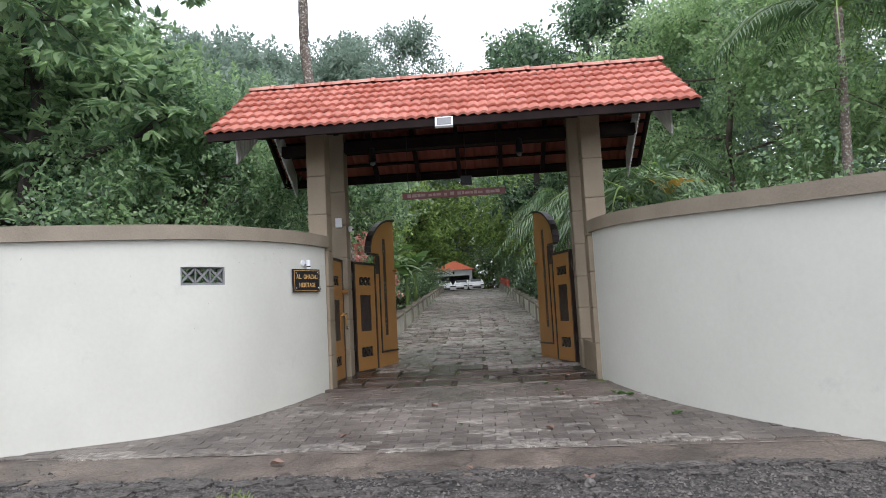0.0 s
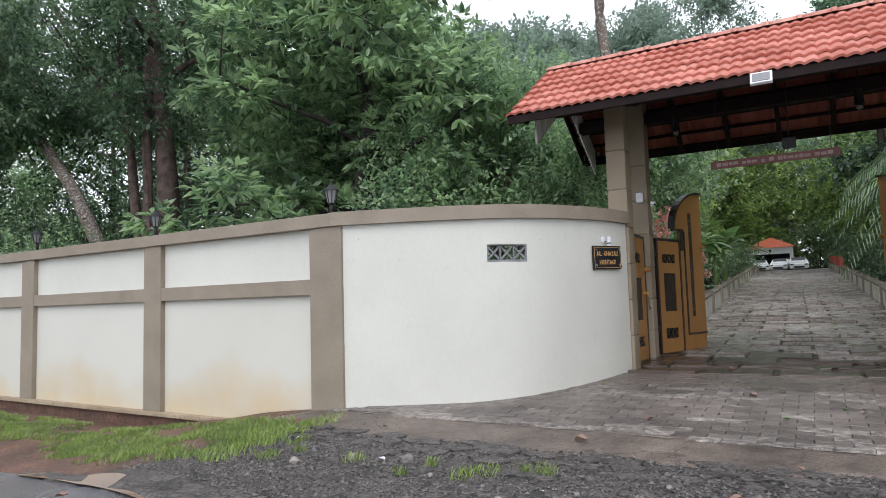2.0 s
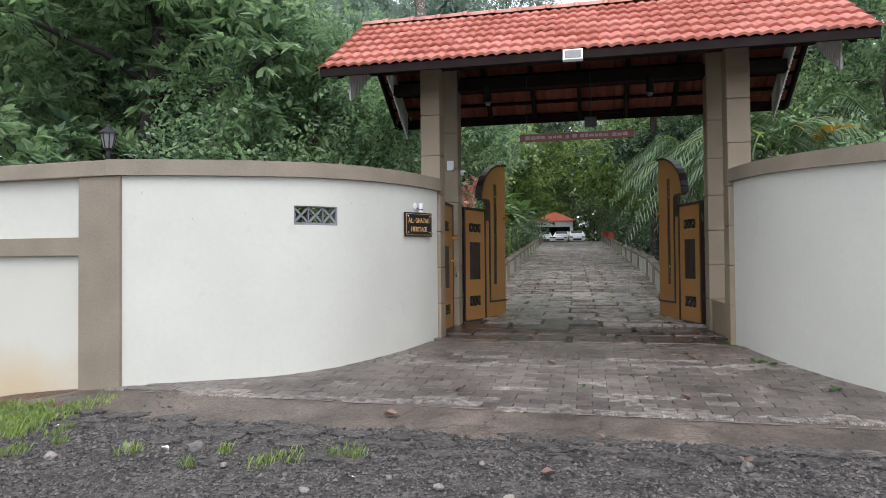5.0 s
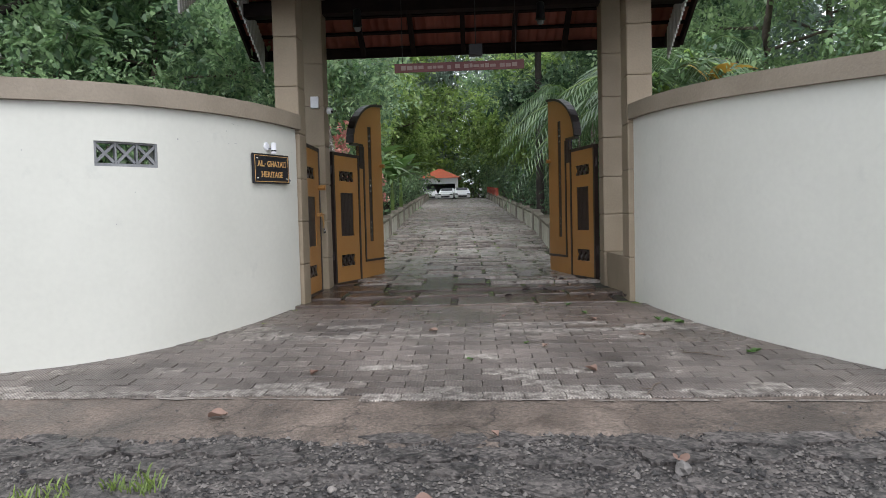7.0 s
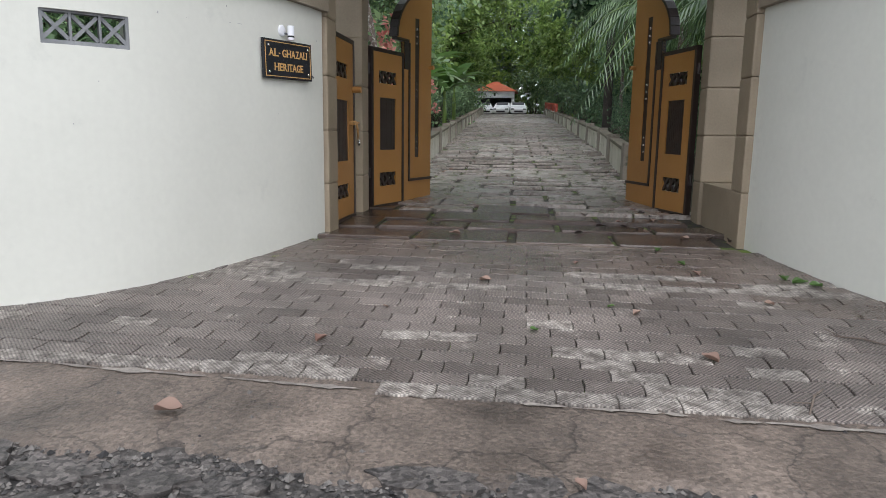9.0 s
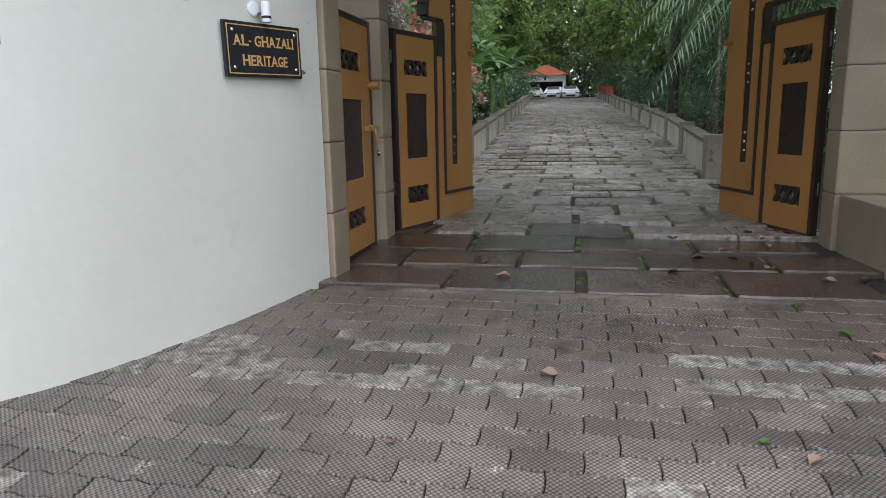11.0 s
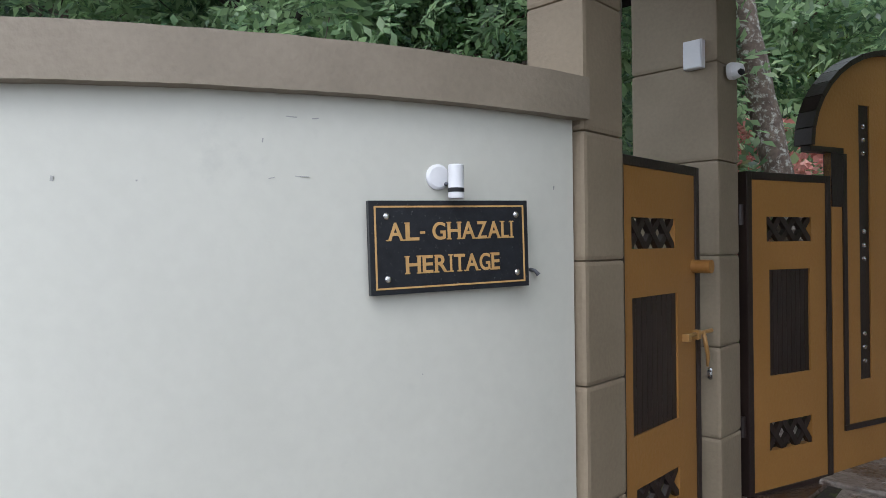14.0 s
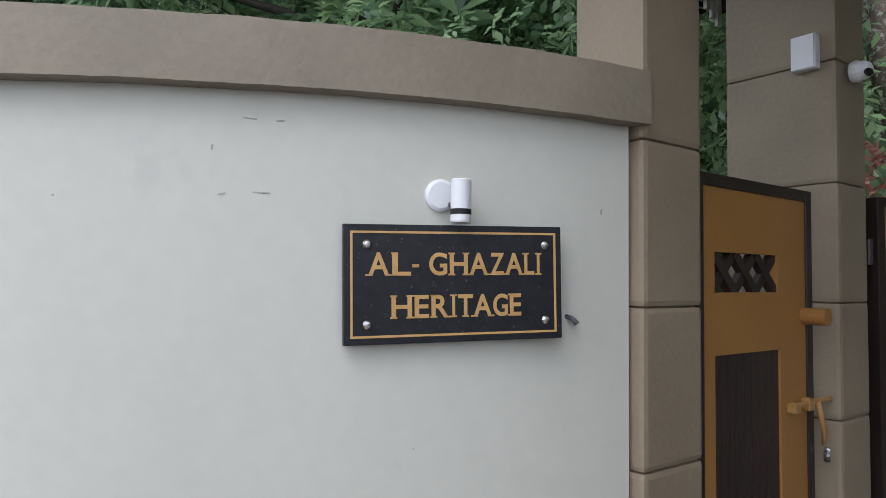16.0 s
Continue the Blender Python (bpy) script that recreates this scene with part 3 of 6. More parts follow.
    z = float(np.interp(y, YS, ZS))
    trench = 0.13 * math.exp(-((y - 8.15 + 0.048 * (x + 5.5)) / 0.75) ** 2) * smooth01(7.5, 9.5, -x) * smooth01(-21, -19.5, x)
    fall = trench + 0.40 * smooth01(4.6, 9, -x) * (1 - smooth01(9, 22, y))
    return z - fall + 0.05 * max(0.0, min(-x - 28, 40.0))


def sheet(name, us, vs, place, material, lift=0.0, rough=0.0, parent=None, label="", kind="structure", category="", dip=0.0):
    """A sheet over the ground: place(u, v) gives x, y."""
    bm = bmesh.new()
    rows = []
    for v in vs:
        row = []
        for u in us:
            x, y = place(u, v)
            edge = dip if v in (vs[0], vs[-1]) or u in (us[0], us[-1]) else 0.0
            row.append(bm.verts.new((x, y, ground_z(x, y) - edge + lift + rough * noise.noise((x * 1.3, y * 1.3, 0)))))
        rows.append(row)
    for a, b in zip(rows, rows[1:]):
        for i in range(len(us) - 1):
            f = bm.faces.new((a[i], a[i + 1], b[i + 1], b[i]))
            f.smooth = True
    bmesh.ops.recalc_face_normals(bm, faces=bm.faces)
    ob = part(name, bm, material, parent)
    if ob.data.polygons[0].normal.z < 0:
        ob.data.flip_normals()
    return tagged(ob, label, category, "", kind)


def steps(a, b, n):
    return [a + (b - a) * i / n for i in range(n + 1)]


# ---- ground ----
far_x = [-600, -300, -150, -90, -60, -45, -35] + steps(-30, 20, 50) + [25, 32, 45, 70, 120, 250, 600]
far_y = [-400, -150, -60, -30, -15] + steps(-8, 24, 32) + [28, 34, 42, 52, 65, 78, 90, 110, 150, 250, 500]
sheet("ground", far_x, far_y, lambda u, v: (u, v), "earth", -0.06, 0.0, None, "dark earth ground under the trees", category="ground")


def road_edge(x):
    return float(np.interp(x, (-22, -18, -15.3, -13, -11, -9.4, -7.7, -5.7, -4.8, -3.6, -1, 3, 60), (7.3, 6.7, 6.1, 5.78, 5.68, 5.65, 5.52, 5.0, 4.84, 4.62, 4.4, 4.3, 4.3)))


sheet("road", steps(-30, 40, 140), steps(0, 1, 12), lambda u, v: (u, -3.2 + v * (road_edge(u) + 3.32 + 0.08 * noise.noise((u * 2.1, 0, 3)))), "asphalt", -0.022, 0.0015, None, "wet dark grey asphalt village road", category="road")
sheet("road_bend", steps(-30, -21.3, 8), steps(5.5, 70, 40), lambda u, v: (u - 0.012 * (v - 5.5) ** 2, v), "asphalt", -0.03, 0.0, None, "wet asphalt road bending past the wall", category="road")
sheet("field", [-300, -200, -120, -80, -60, -50] + steps(-46, -22, 12), steps(-20, 90, 44), lambda u, v: (u - 6.5 - 0.012 * max(0, v - 5.5) ** 2 * (1 if u > -60 else 0), v), "field", -0.035, 0.12, None, "bright green grassy field beyond the road", category="field")
sheet("gravel_verge", steps(-7.5, 12, 260), steps(0, 1, 36), lambda u, v: (u, road_edge(u) - 0.02 + 0.07 * noise.noise((u * 2.6, 4, 0)) + v * (7.17 - road_edge(u) + (1.0 if u < -4 else 0))), "gravel", 0.0, 0.022, None, "dark broken asphalt and gravel verge", category="verge", dip=0.06)


def wall_y(x):
    """Face of the road wall."""
    return 8.1 - (x + 5.5) * 0.048


def soil_at(u, v):
    x = -21.5 + u * (15.9 + 0.7 * v + 0.45 * noise.noise((v * 6, 2, 8)))
    return x, road_edge(x) + 0.1 * noise.noise((x, 1, 1)) + v * (wall_y(x) + 0.2 - road_edge(x))


sheet("soil_verge", steps(0, 1, 66), steps(0, 1, 14), soil_at, "soil", 0.012, 0.03, None, "red laterite soil verge below the wall", category="verge", dip=0.07)


def paver_edge(x):
    return 7.72 + 0.05 * (-x - 0.9) + 0.02 * noise.noise((x * 3, 0, 0))


def apron_at(u, v):
    near = 6.93 + 0.05 * max(0, -u - 1.5) + 0.2 * noise.noise((u * 0.9, 5, 0)) + 0.16 * noise.noise((u * 3.1, 5, 0)) + 0.09 * noise.noise((u * 11, 5, 0)) + 0.05 * noise.noise((u * 29, 5, 0))
    return u, near * (1 - v) + v * (paver_edge(u) + 0.2 + (0.5 if u < -5.1 else 0))


sheet("concrete_apron", steps(-6.3, 5.5, 420), steps(0, 1, 16), apron_at, "apron", 0.012, 0.006, None, "worn brown concrete apron strip", category="apron", dip=0.035)

# ---- boundary walls ----
CAP0, CAP1 = 2.57, 2.74
LC, LR = (-5.995, 11.685), 3.69
RC, RR = (8.12, 12.0), 6.62


def arc(c, r, a0, a1, n):
    """Points on a curved wall with their outward normals; the left wall bulges a little beyond its circle."""
    out = []
    for a in steps(a0, a1, n):
        q = r + (0.15 * math.exp(-((a + 46) / 14) ** 2) if c is LC else 0)
        out.append((c[0] + q * math.cos(radians(a)), c[1] + q * math.sin(radians(a)), math.cos(radians(a)), math.sin(radians(a))))
    return out


def cap_drop(y):
    """The coping falls a little towards the road."""
    return -0.21 * (1 - smooth01(6.5, 11, y))


def cap_left(y):
    """The left coping falls a little less."""
    return -0.05 * (1 - smooth01(8.2, 10.4, y))


def low(x, y):
    return ground_z(x, y) - 0.25


left_wall = thing("wall_left", "cream painted curved boundary wall with taupe coping", "wall", kind="structure")
V0, V1 = -49.2, -41.3
under = lambda x, y: CAP0 + 0.02 + cap_left(y)
body = sweep(arc(LC, LR, -78, V0, 24), -0.2, 0, low, under)
sweep(arc(LC, LR, V0, V1, 8), -0.2, 0, low, 2.0, body)
sweep(arc(LC, LR, V0, V1, 8), -0.2, 0, 2.215, under, body)
sweep(arc(LC, LR, V1, -10, 24), -0.2, 0, low, under, body)
part("wall_body", body, "plaster", left_wall)
part("coping", sweep(arc(LC, LR, -79, -9.4, 260), -0.24, 0.06, lambda x, y: CAP0 + cap_left(y) + 0.002 * noise.noise((x * 5, y * 5, 1)) + 0.0015 * noise.noise((x * 31, y * 31, 2)), lambda x, y: CAP1 + cap_left(y) + 0.003 * noise.noise((x * 7, y * 7, 5))), "taupe", left_wall, "taupe painted coping band")

right_wall = thing("wall_right", "cream painted curved boundary wall with taupe coping", "wall", kind="structure")
part("wall_body", sweep(arc(RC, RR, 188, 270, 48) + [(40, 5.38, 0, -1)], -0.2, 0, low, lambda x, y: cap_drop(y) + CAP0 + 0.02), "plaster", right_wall)
part("coping", sweep(arc(RC, RR, 187.5, 270, 48) + [(40, 5.38, 0, -1)], -0.24, 0.06, lambda x, y: CAP0 + cap_drop(y), lambda x, y: CAP1 + cap_drop(y)), "taupe", right_wall, "taupe painted coping band")

vent = thing("wall_vent", "grey painted lattice vent in the cream wall", "vent")
va = (V0 + V1) / 2
vent.matrix_basis = pose(LC[0] + (LR + 0.09) * math.cos(radians(va)), LC[1] + (LR + 0.09) * math.sin(radians(va)), 2.107, 0, 0, va + 90)
HW, HH = 0.262, 0.108
for x0, x1, z0, z1, n in ((-HW, HW, -HH, -HH + 0.03, "sill"), (-HW, HW, HH - 0.015, HH, "head"), (-HW, -HW + 0.02, -HH + 0.03, HH - 0.015, "jamb"), (HW - 0.02, HW, -HH + 0.03, HH - 0.015, "jamb"), (-0.095, -0.08, -HH + 0.03, HH - 0.015, "mullion"), (0.08, 0.095, -HH + 0.03, HH - 0.015, "mullion")):
    part(n, box(x0, x1, -0.03, 0.03, z0, z1), "vent", vent)
for cx in (-0.172, 0.0, 0.172):
    for s in (-1, 1):
        part("cross_bar", box(-0.108, 0.108, -0.02 + 0.003 * s, 0.02 + 0.003 * s, -0.012, 0.012, 0, None, pose(cx, 0, 0.007, 0, s * 46, 0)), "vent", vent)

# road wall: pilasters, rails, panels
road_wall = thing("wall_road", "cream panelled roadside wall with taupe pilasters and rails, stained at the foot", "wall", kind="structure")
PX = [(-5.68, -5.15), (-9.17, -8.75), (-12.88, -12.46), (-16.72, -16.3)]
RCAP0, RCAP1 = CAP0 - 0.05, CAP1 - 0.05
RW = pose(-5.5, 8.1, 0, 0, 0, math.degrees(math.atan(-0.048)))


def along(x):
    return (x + 5.5)


part("plinth", box(along(-20.2), along(-5.8), -0.05, 0.25, -0.06, 0.005, 0.01, None, RW), "plinth", road_wall, "stained brown plinth ledge")
part("foundation", box(along(-20.2), along(-5.8), 0.02, 0.3, -0.9, -0.06, 0.0, None, RW), "laterite", road_wall, "rough dark laterite foundation")
for x0, x1 in PX:
    part("pilaster", box(along(x0), along(x1), -0.03, 0.3, -0.6 if x0 > -6 else 0.005, RCAP0, 0.008, None, RW), "taupe", road_wall)
for (a0, a1), (b0, b1) in zip(PX[1:], PX):
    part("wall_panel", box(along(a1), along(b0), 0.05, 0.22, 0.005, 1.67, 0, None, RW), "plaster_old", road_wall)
    part("wall_panel", box(along(a1), along(b0), 0.05, 0.22, 1.87, RCAP0, 0, None, RW), "plaster", road_wall)
    part("rail", box(along(a1), along(b0), -0.02, 0.26, 1.67, 1.87, 0.006, None, RW), "taupe", road_wall)
part("coping", box(along(-16.77), along(-5.2), -0.06, 0.33, RCAP0, RCAP1, 0.01, None, RW), "taupe", road_wall, "taupe painted coping band")
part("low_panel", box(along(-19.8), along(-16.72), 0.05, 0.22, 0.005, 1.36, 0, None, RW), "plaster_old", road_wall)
part("low_post", box(along(-20.2), along(-19.8), -0.03, 0.3, 0.005, 1.36, 0.006, None, RW), "taupe", road_wall)
part("low_coping", box(along(-20.25), along(-16.65), -0.05, 0.33, 1.36, 1.53, 0.008, None, RW), "taupe", road_wall)

# ---- gatehouse ----
CX = -0.39


def pillar(name, x0, x1, y0, y1, top):
    p = thing(name, "taupe painted pillar of grooved blocks carrying the gate roof", "pillar", ((x0 + x1) / 2, (y0 + y1) / 2, 0), 0, "gate pillars")
    hx, hy = (x1 - x0) / 2, (y1 - y0) / 2
    z = ground_z(x0, y0) - 0.1
    edges = [z, 0.98, 1.49, 2.0, 2.53, 3.08, 3.66, top]
    for a, b in zip(edges, edges[1:]):
        part("pillar_block", box(-hx, hx, -hy, hy, a, b, 0.02), "pillar", p)
    return p


pillar("gate_pillar", -2.60, -2.315, 11.06, 11.38, 4.35)
pillar("gate_pillar", -2.84, -2.32, 12.44, 12.74, 4.95)
pillar("gate_pillar", 1.50, 1.79, 11.06, 11.38, 4.35)
pillar("gate_pillar", 1.48, 2.02, 12.44, 12.74, 4.95)
pier = thing("ledge_pier", "taupe painted low wall with a ledge between the pillars", "low wall")
part("pier_block", box(1.52, 1.8, 11.38, 12.44, 0.3, 0.98, 0.012), "pillar", pier)

roof = thing("gate_roof", "pitched gate roof of red terracotta tiles over dark timber", "roof", (CX, 11.9, 0))
RX, EY, EZ, RZ = 3.33, 1.82, 4.15, 5.34
SL = math.atan2(RZ - EZ, EY)
LEN = math.hypot(EY, RZ - EZ)
for s in (-1, 1):
    m = pose(0, 0, RZ, 0, 0, 0 if s < 0 else 180) @ pose(0, 0, 0, math.degrees(SL), 0, 0)
    part("fascia", box(-RX + 0.02, RX - 0.02, -EY - 0.02, -EY + 0.02, EZ - 0.13, EZ - 0.02, 0.005, None, pose(0, 0, 0, 0, 0, 0 if s < 0 else 180)), "darkwood", roof)
    for k in range(9):
        x = -RX + 0.25 + k * (2 * RX - 0.5) / 8
        part("rafter", box(x - 0.035, x + 0.035, -LEN + 0.02, 0, -0.17, -0.06, 0, None, m), "darkwood", roof)
    for k in range(7):
        part("batten", box(-RX + 0.02, RX - 0.02, -0.29 - k * 0.31, -0.25 - k * 0.31, -0.06, -0.02, 0, None, m), "darkwood", roof)
for y in (-0.66, 0.68):
    part("beam", box(-RX + 0.3, RX - 0.3, y - 0.09, y + 0.09, EZ + 0.2, EZ + 0.38, 0.006), "darkwood", roof)
part("ridge_beam", box(-RX + 0.05, RX - 0.05, -0.05, 0.05, RZ - 0.3, RZ - 0.13), "darkwood", roof)
for sx in (-1, 1):
    for k in range(46):
        y = -1.46 + k * 2.92 / 45
        h = RZ - 0.15 - abs(y) * math.tan(SL)
        lo = h - 0.46
        part("gable_slat", box(sx * (RX - 0.3) - 0.012, sx * (RX - 0.3) + 0.012, y - 0.022, y + 0.022, lo, h, 0), "slat", roof)
    for s in (-1, 1):
        m = pose(sx * (RX - 0.02), 0, RZ, 0, 0, 0 if s < 0 else 180) @ pose(0, 0, 0, math.degrees(SL), 0, 0)
        part("barge_board", box(-0.02, 0.02, -LEN, 0, -0.15, -0.01, 0, None, m), "darkwood", roof)


def tile_mesh(w=0.288, l=0.345):
    """A double-roll clay tile with a turned-down lip."""
    bm = bmesh.new()
    n = 12
    rolls = (0.0, 0.010, 0.020, 0.027, 0.029, 0.018)
    prof = [(-w / 2 + w * i / n, rolls[i % 6]) for i in range(n + 1)]
    back = [bm.verts.new((x, 0.0, z * 0.9 - 0.012)) for x, z in prof]
    front = [bm.verts.new((x, -l, z + 0.026)) for x, z in prof]
    lip = [bm.verts.new((x, -l - 0.004, z - 0.006)) for x, z in prof]
    for a, b in ((back, front), (front, lip)):
        for i in range(n):
            f = bm.faces.new((a[i], b[i], b[i + 1], a[i + 1]))
            f.smooth = a is back
    me = bpy.data.meshes.new("roof_tile")
    bm.to_mesh(me)
    bm.free()
    return me


tm = tile_mesh()
tm.materials.append(M["tile"])
COLS = 24
rear = bmesh.new()
for s in (-1, 1):
    base_m = pose(0, 0, RZ, 0, 0, 0 if s < 0 else 180) @ pose(0, 0, 0, math.degrees(SL), 0, 0)
    for r in range(7):
        for c in range(COLS):
            x = -RX + 0.140 + c * (2 * RX - 0.280) / (COLS - 1)
            m = base_m @ pose(x + random.uniform(-0.003, 0.003), -0.012 - r * 0.309, 0.0 + random.uniform(0, 0.005), random.uniform(-0.6, 0.6), random.uniform(-0.7, 0.7), random.uniform(-0.5, 0.5))
            if s < 0:
                share("roof_tile", tm, m, roof)
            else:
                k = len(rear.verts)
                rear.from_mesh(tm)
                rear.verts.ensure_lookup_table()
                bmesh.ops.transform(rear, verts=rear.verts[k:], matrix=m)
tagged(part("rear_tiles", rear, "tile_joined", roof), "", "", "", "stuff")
bm = bmesh.new()
n = 8
for y0, y1, r0, r1 in ((0.0, 0.40, 0.098, 0.108), (0.36, 0.43, 0.118, 0.118)):
    a = [bm.verts.new((y0, r0 * math.cos(math.pi * i / n) * 1.1, r0 * math.sin(math.pi * i / n) * 0.8)) for i in range(n + 1)]
    b = [bm.verts.new((y1, r1 * math.cos(math.pi * i / n) * 1.1, r1 * math.sin(math.pi * i / n) * 0.8)) for i in range(n + 1)]
    for i in range(n):
        bm.faces.new((a[i], a[i + 1], b[i + 1], b[i])).smooth = True
    bm.faces.new(b)
    bm.faces.new(a[::-1])
rm = bpy.data.meshes.new("ridge_tile")
bm.to_mesh(rm)
bm.free()
rm.materials.append(M["ridge"])
for k in range(16):
    share("ridge_tile", rm, pose(-RX + k * 0.418, 0, RZ - 0.02, 0, random.uniform(-0.8, 0.8), 0), roof)


# ---- gates ----
def pierced(parent, x0, x1, z0, z1, d, material, name="lattice"):
    """A pierced ornament of dark crossed bars in an opening."""
    w, h = (x1 - x0) / 3, z1 - z0
    reach, lean = math.hypot(w, h) / 2, math.degrees(math.atan2(h, w))
    for k in range(3):
        bm = bmesh.new()
        for q in (-1, 1):
            box(-reach, reach, -d - 0.002 * q, d - 0.002 * q, -0.019, 0.019, 0, bm, pose(x0 + w * (k + 0.5), 0, (z0 + z1) / 2, 0, q * lean, 0))
        part(name, bm, material, parent)


def framed_leaf(g, w, h, wins, d=0.022):
    """An ochre sheet, x 0..w and z 0..h, with openings (x0, x1, z0, z1, kind), in one bordered panel."""
    xs = sorted({0.0, w, *[q[0] for q in wins], *[q[1] for q in wins]})
    zs = sorted({0.0, h, *[q[2] for q in wins], *[q[3] for q in wins]})
    bm = bmesh.new()
    pool = {}

    def at(i, k, y):
        if (i, k, y) not in pool:
            pool[i, k, y] = bm.verts.new((xs[i], y, zs[k]))
        return pool[i, k, y]

    def solid(i, k):
        if not (0 <= i < len(xs) - 1 and 0 <= k < len(zs) - 1):
            return False
        cx, cz = (xs[i] + xs[i + 1]) / 2, (zs[k] + zs[k + 1]) / 2
        return not any(q[0] < cx < q[1] and q[2] < cz < q[3] for q in wins)
    for i in range(len(xs) - 1):
        for k in range(len(zs) - 1):
            if not solid(i, k):
                continue
            bm.faces.new((at(i, k, -d), at(i + 1, k, -d), at(i + 1, k + 1, -d), at(i, k + 1, -d)))
            bm.faces.new((at(i, k + 1, d), at(i + 1, k + 1, d), at(i + 1, k, d), at(i, k, d)))
            for di, dk, a, b in ((-1, 0, (i, k), (i, k + 1)), (1, 0, (i + 1, k), (i + 1, k + 1)), (0, -1, (i, k), (i + 1, k)), (0, 1, (i, k + 1), (i + 1, k + 1))):
                if not solid(i + di, k + dk):
                    bm.faces.new((at(*a, -d), at(*b, -d), at(*b, d), at(*a, d)))
    bmesh.ops.recalc_face_normals(bm, faces=bm.faces)
    part("panel", bm, "gold", g)
    for x0, x1, z0, z1, kind in wins:
        if kind == "slats":
            k = 9
            for i in range(k):
                a, b = x0 + (x1 - x0) * i / k, x0 + (x1 - x0) * (i + 1) / k
                part("slat", box(a + 0.001, b - 0.001, -0.012, 0.012, z0, z1, 0.003), "brown", g)
        else:
            pierced(g, x0, x1, z0, z1, 0.014, "brown")
    e = 0.035
    for x0, x1, z0, z1 in ((-e, 0.012, -e, h + e), (w - 0.012, w + e, -e, h + e)):
        part("stile", box(x0, x1, -0.032, 0.032, z0, z1, 0.004), "brown", g)
    for z0, z1 in ((-e, 0.012), (h - 0.012, h + e)):
        part("border_rail", box(0.012, w - 0.012, -0.031, 0.031, z0, z1, 0.004), "brown", g)


def wicket(at, rz):
    g = thing("wicket_gate", "ochre metal wicket gate with dark brown slatted panel, closed", "gate", at, rz)
    framed_leaf(g, 0.80, 1.90, [(0.12, 0.58, 0.22, 0.37, "p"), (0.095, 0.575, 0.62, 1.27, "slats"), (0.095, 0.555, 1.50, 1.65, "p")])
    part("knob", cyl(0.036, 0.036, 0, 0.10, 16, None, pose(0.77, -0.022, 1.40, 90, 0, 0)), "gold", g, "ochre round knob")
    b = part("bolt", cyl(0.011, 0.011, -0.16, 0.16, 10, None, pose(0.79, -0.045, 1.04, 0, 90, 0)), "brass", g, "brass slide bolt")
    part("bolt_bracket", box(0.62, 0.66, -0.06, -0.022, 1.01, 1.05, 0.004), "brass", b)
    part("bolt_bracket", box(0.74, 0.78, -0.06, -0.022, 1.01, 1.06, 0.004), "brass", b)
    part("bolt_handle", tube([(0.83, -0.05, 1.04), (0.84, -0.06, 0.96), (0.875, -0.055, 0.91), (0.875, -0.05, 0.85)], [0.012, 0.012, 0.011, 0.008], 8), "brass", b)
    part("padlock", lathe([(0.008, -0.014), (0.03, -0.012), (0.036, 0), (0.03, 0.012), (0.008, 0.014)], 16, None, pose(0.885, -0.06, 0.81, 90, 0, 20)), "steel", g, "steel padlock")
    return g


def gate_leaf(at, rz, mirror):
    """A hinged leaf: a bordered panel by the hinge, a taller sail-shaped panel at the free end."""
    g = thing("gate_leaf", "tall ochre metal gate leaf with dark brown borders, standing open inwards", "gate", at, rz, "main gate leaves")
    if mirror:
        g.scale = (1, -1, 1)
    framed_leaf(g, 0.72, 1.88, [(0.16, 0.56, 0.24, 0.41, "p"), (0.17, 0.55, 0.69, 1.33, "slats"), (0.15, 0.57, 1.50, 1.65, "p")])
    # the tall sail panel, its crown a quarter arch that overhangs the lower panel
    x0, x1 = 0.775, 1.54
    crown = [(0.56 + 0.93 * (1 - math.cos(math.pi / 2 * k / 10)), 2.10 + 0.66 * math.sin(math.pi / 2 * k / 10)) for k in range(11)] + [(x1, 2.765)]
    slot = (1.07, 1.19, 0.58, 2.40)

    def top_at(x):
        return float(np.interp(x, [c[0] for c in crown], [c[1] for c in crown]))
    bm = bmesh.new()
    prism([(x0, -0.01), (slot[0], 0.0), (slot[0], 2.10), (x0, 2.10)], -0.022, 0.022, bm)
    prism([(slot[0], 0.0), (slot[1], 0.005), (slot[1], slot[2]), (slot[0], slot[2])], -0.022, 0.022, bm)
    xs = [c[0] for c in crown if c[0] < slot[0] - 0.01] + [slot[0]]
    prism([(x, top_at(x)) for x in xs] + [(slot[0], 2.10)], -0.022, 0.022, bm)
    prism([(slot[0], slot[3]), (slot[0], top_at(slot[0])), (slot[1], top_at(slot[1])), (slot[1], slot[3])], -0.022, 0.022, bm)
    xs = [slot[1]] + [c[0] for c in crown if c[0] > slot[1] + 0.01]
    prism([(slot[1], 0.005)] + [(x, top_at(x)) for x in xs] + [(x1, 0.03)], -0.022, 0.022, bm)
    part("sail_panel", bm, "gold", g, "tall ochre panel with a curved top")
    part("slot_panel", box(slot[0], slot[1], -0.012, 0.012, slot[2], slot[3]), "brown", g)
    for zz in (0.70, 0.79, 0.88, 1.38, 1.47, 1.56, 2.08, 2.17, 2.26):
        part("stud", lathe([(0.017, 0), (0.014, 0.009), (0.004, 0.014)], 10, None, pose(1.13, -0.012, zz, 90, 0, 0)), "steel", g)
    bm = bmesh.new()
    for (ax, az), (bx, bz) in zip(crown, crown[1:]):
        d = math.hypot(bx - ax, bz - az)
        box(0, d, -0.06, 0.06, 0, 0.035, 0, bm, pose(ax, 0, az, 0, -math.degrees(math.atan2(bz - az, bx - ax)), 0))
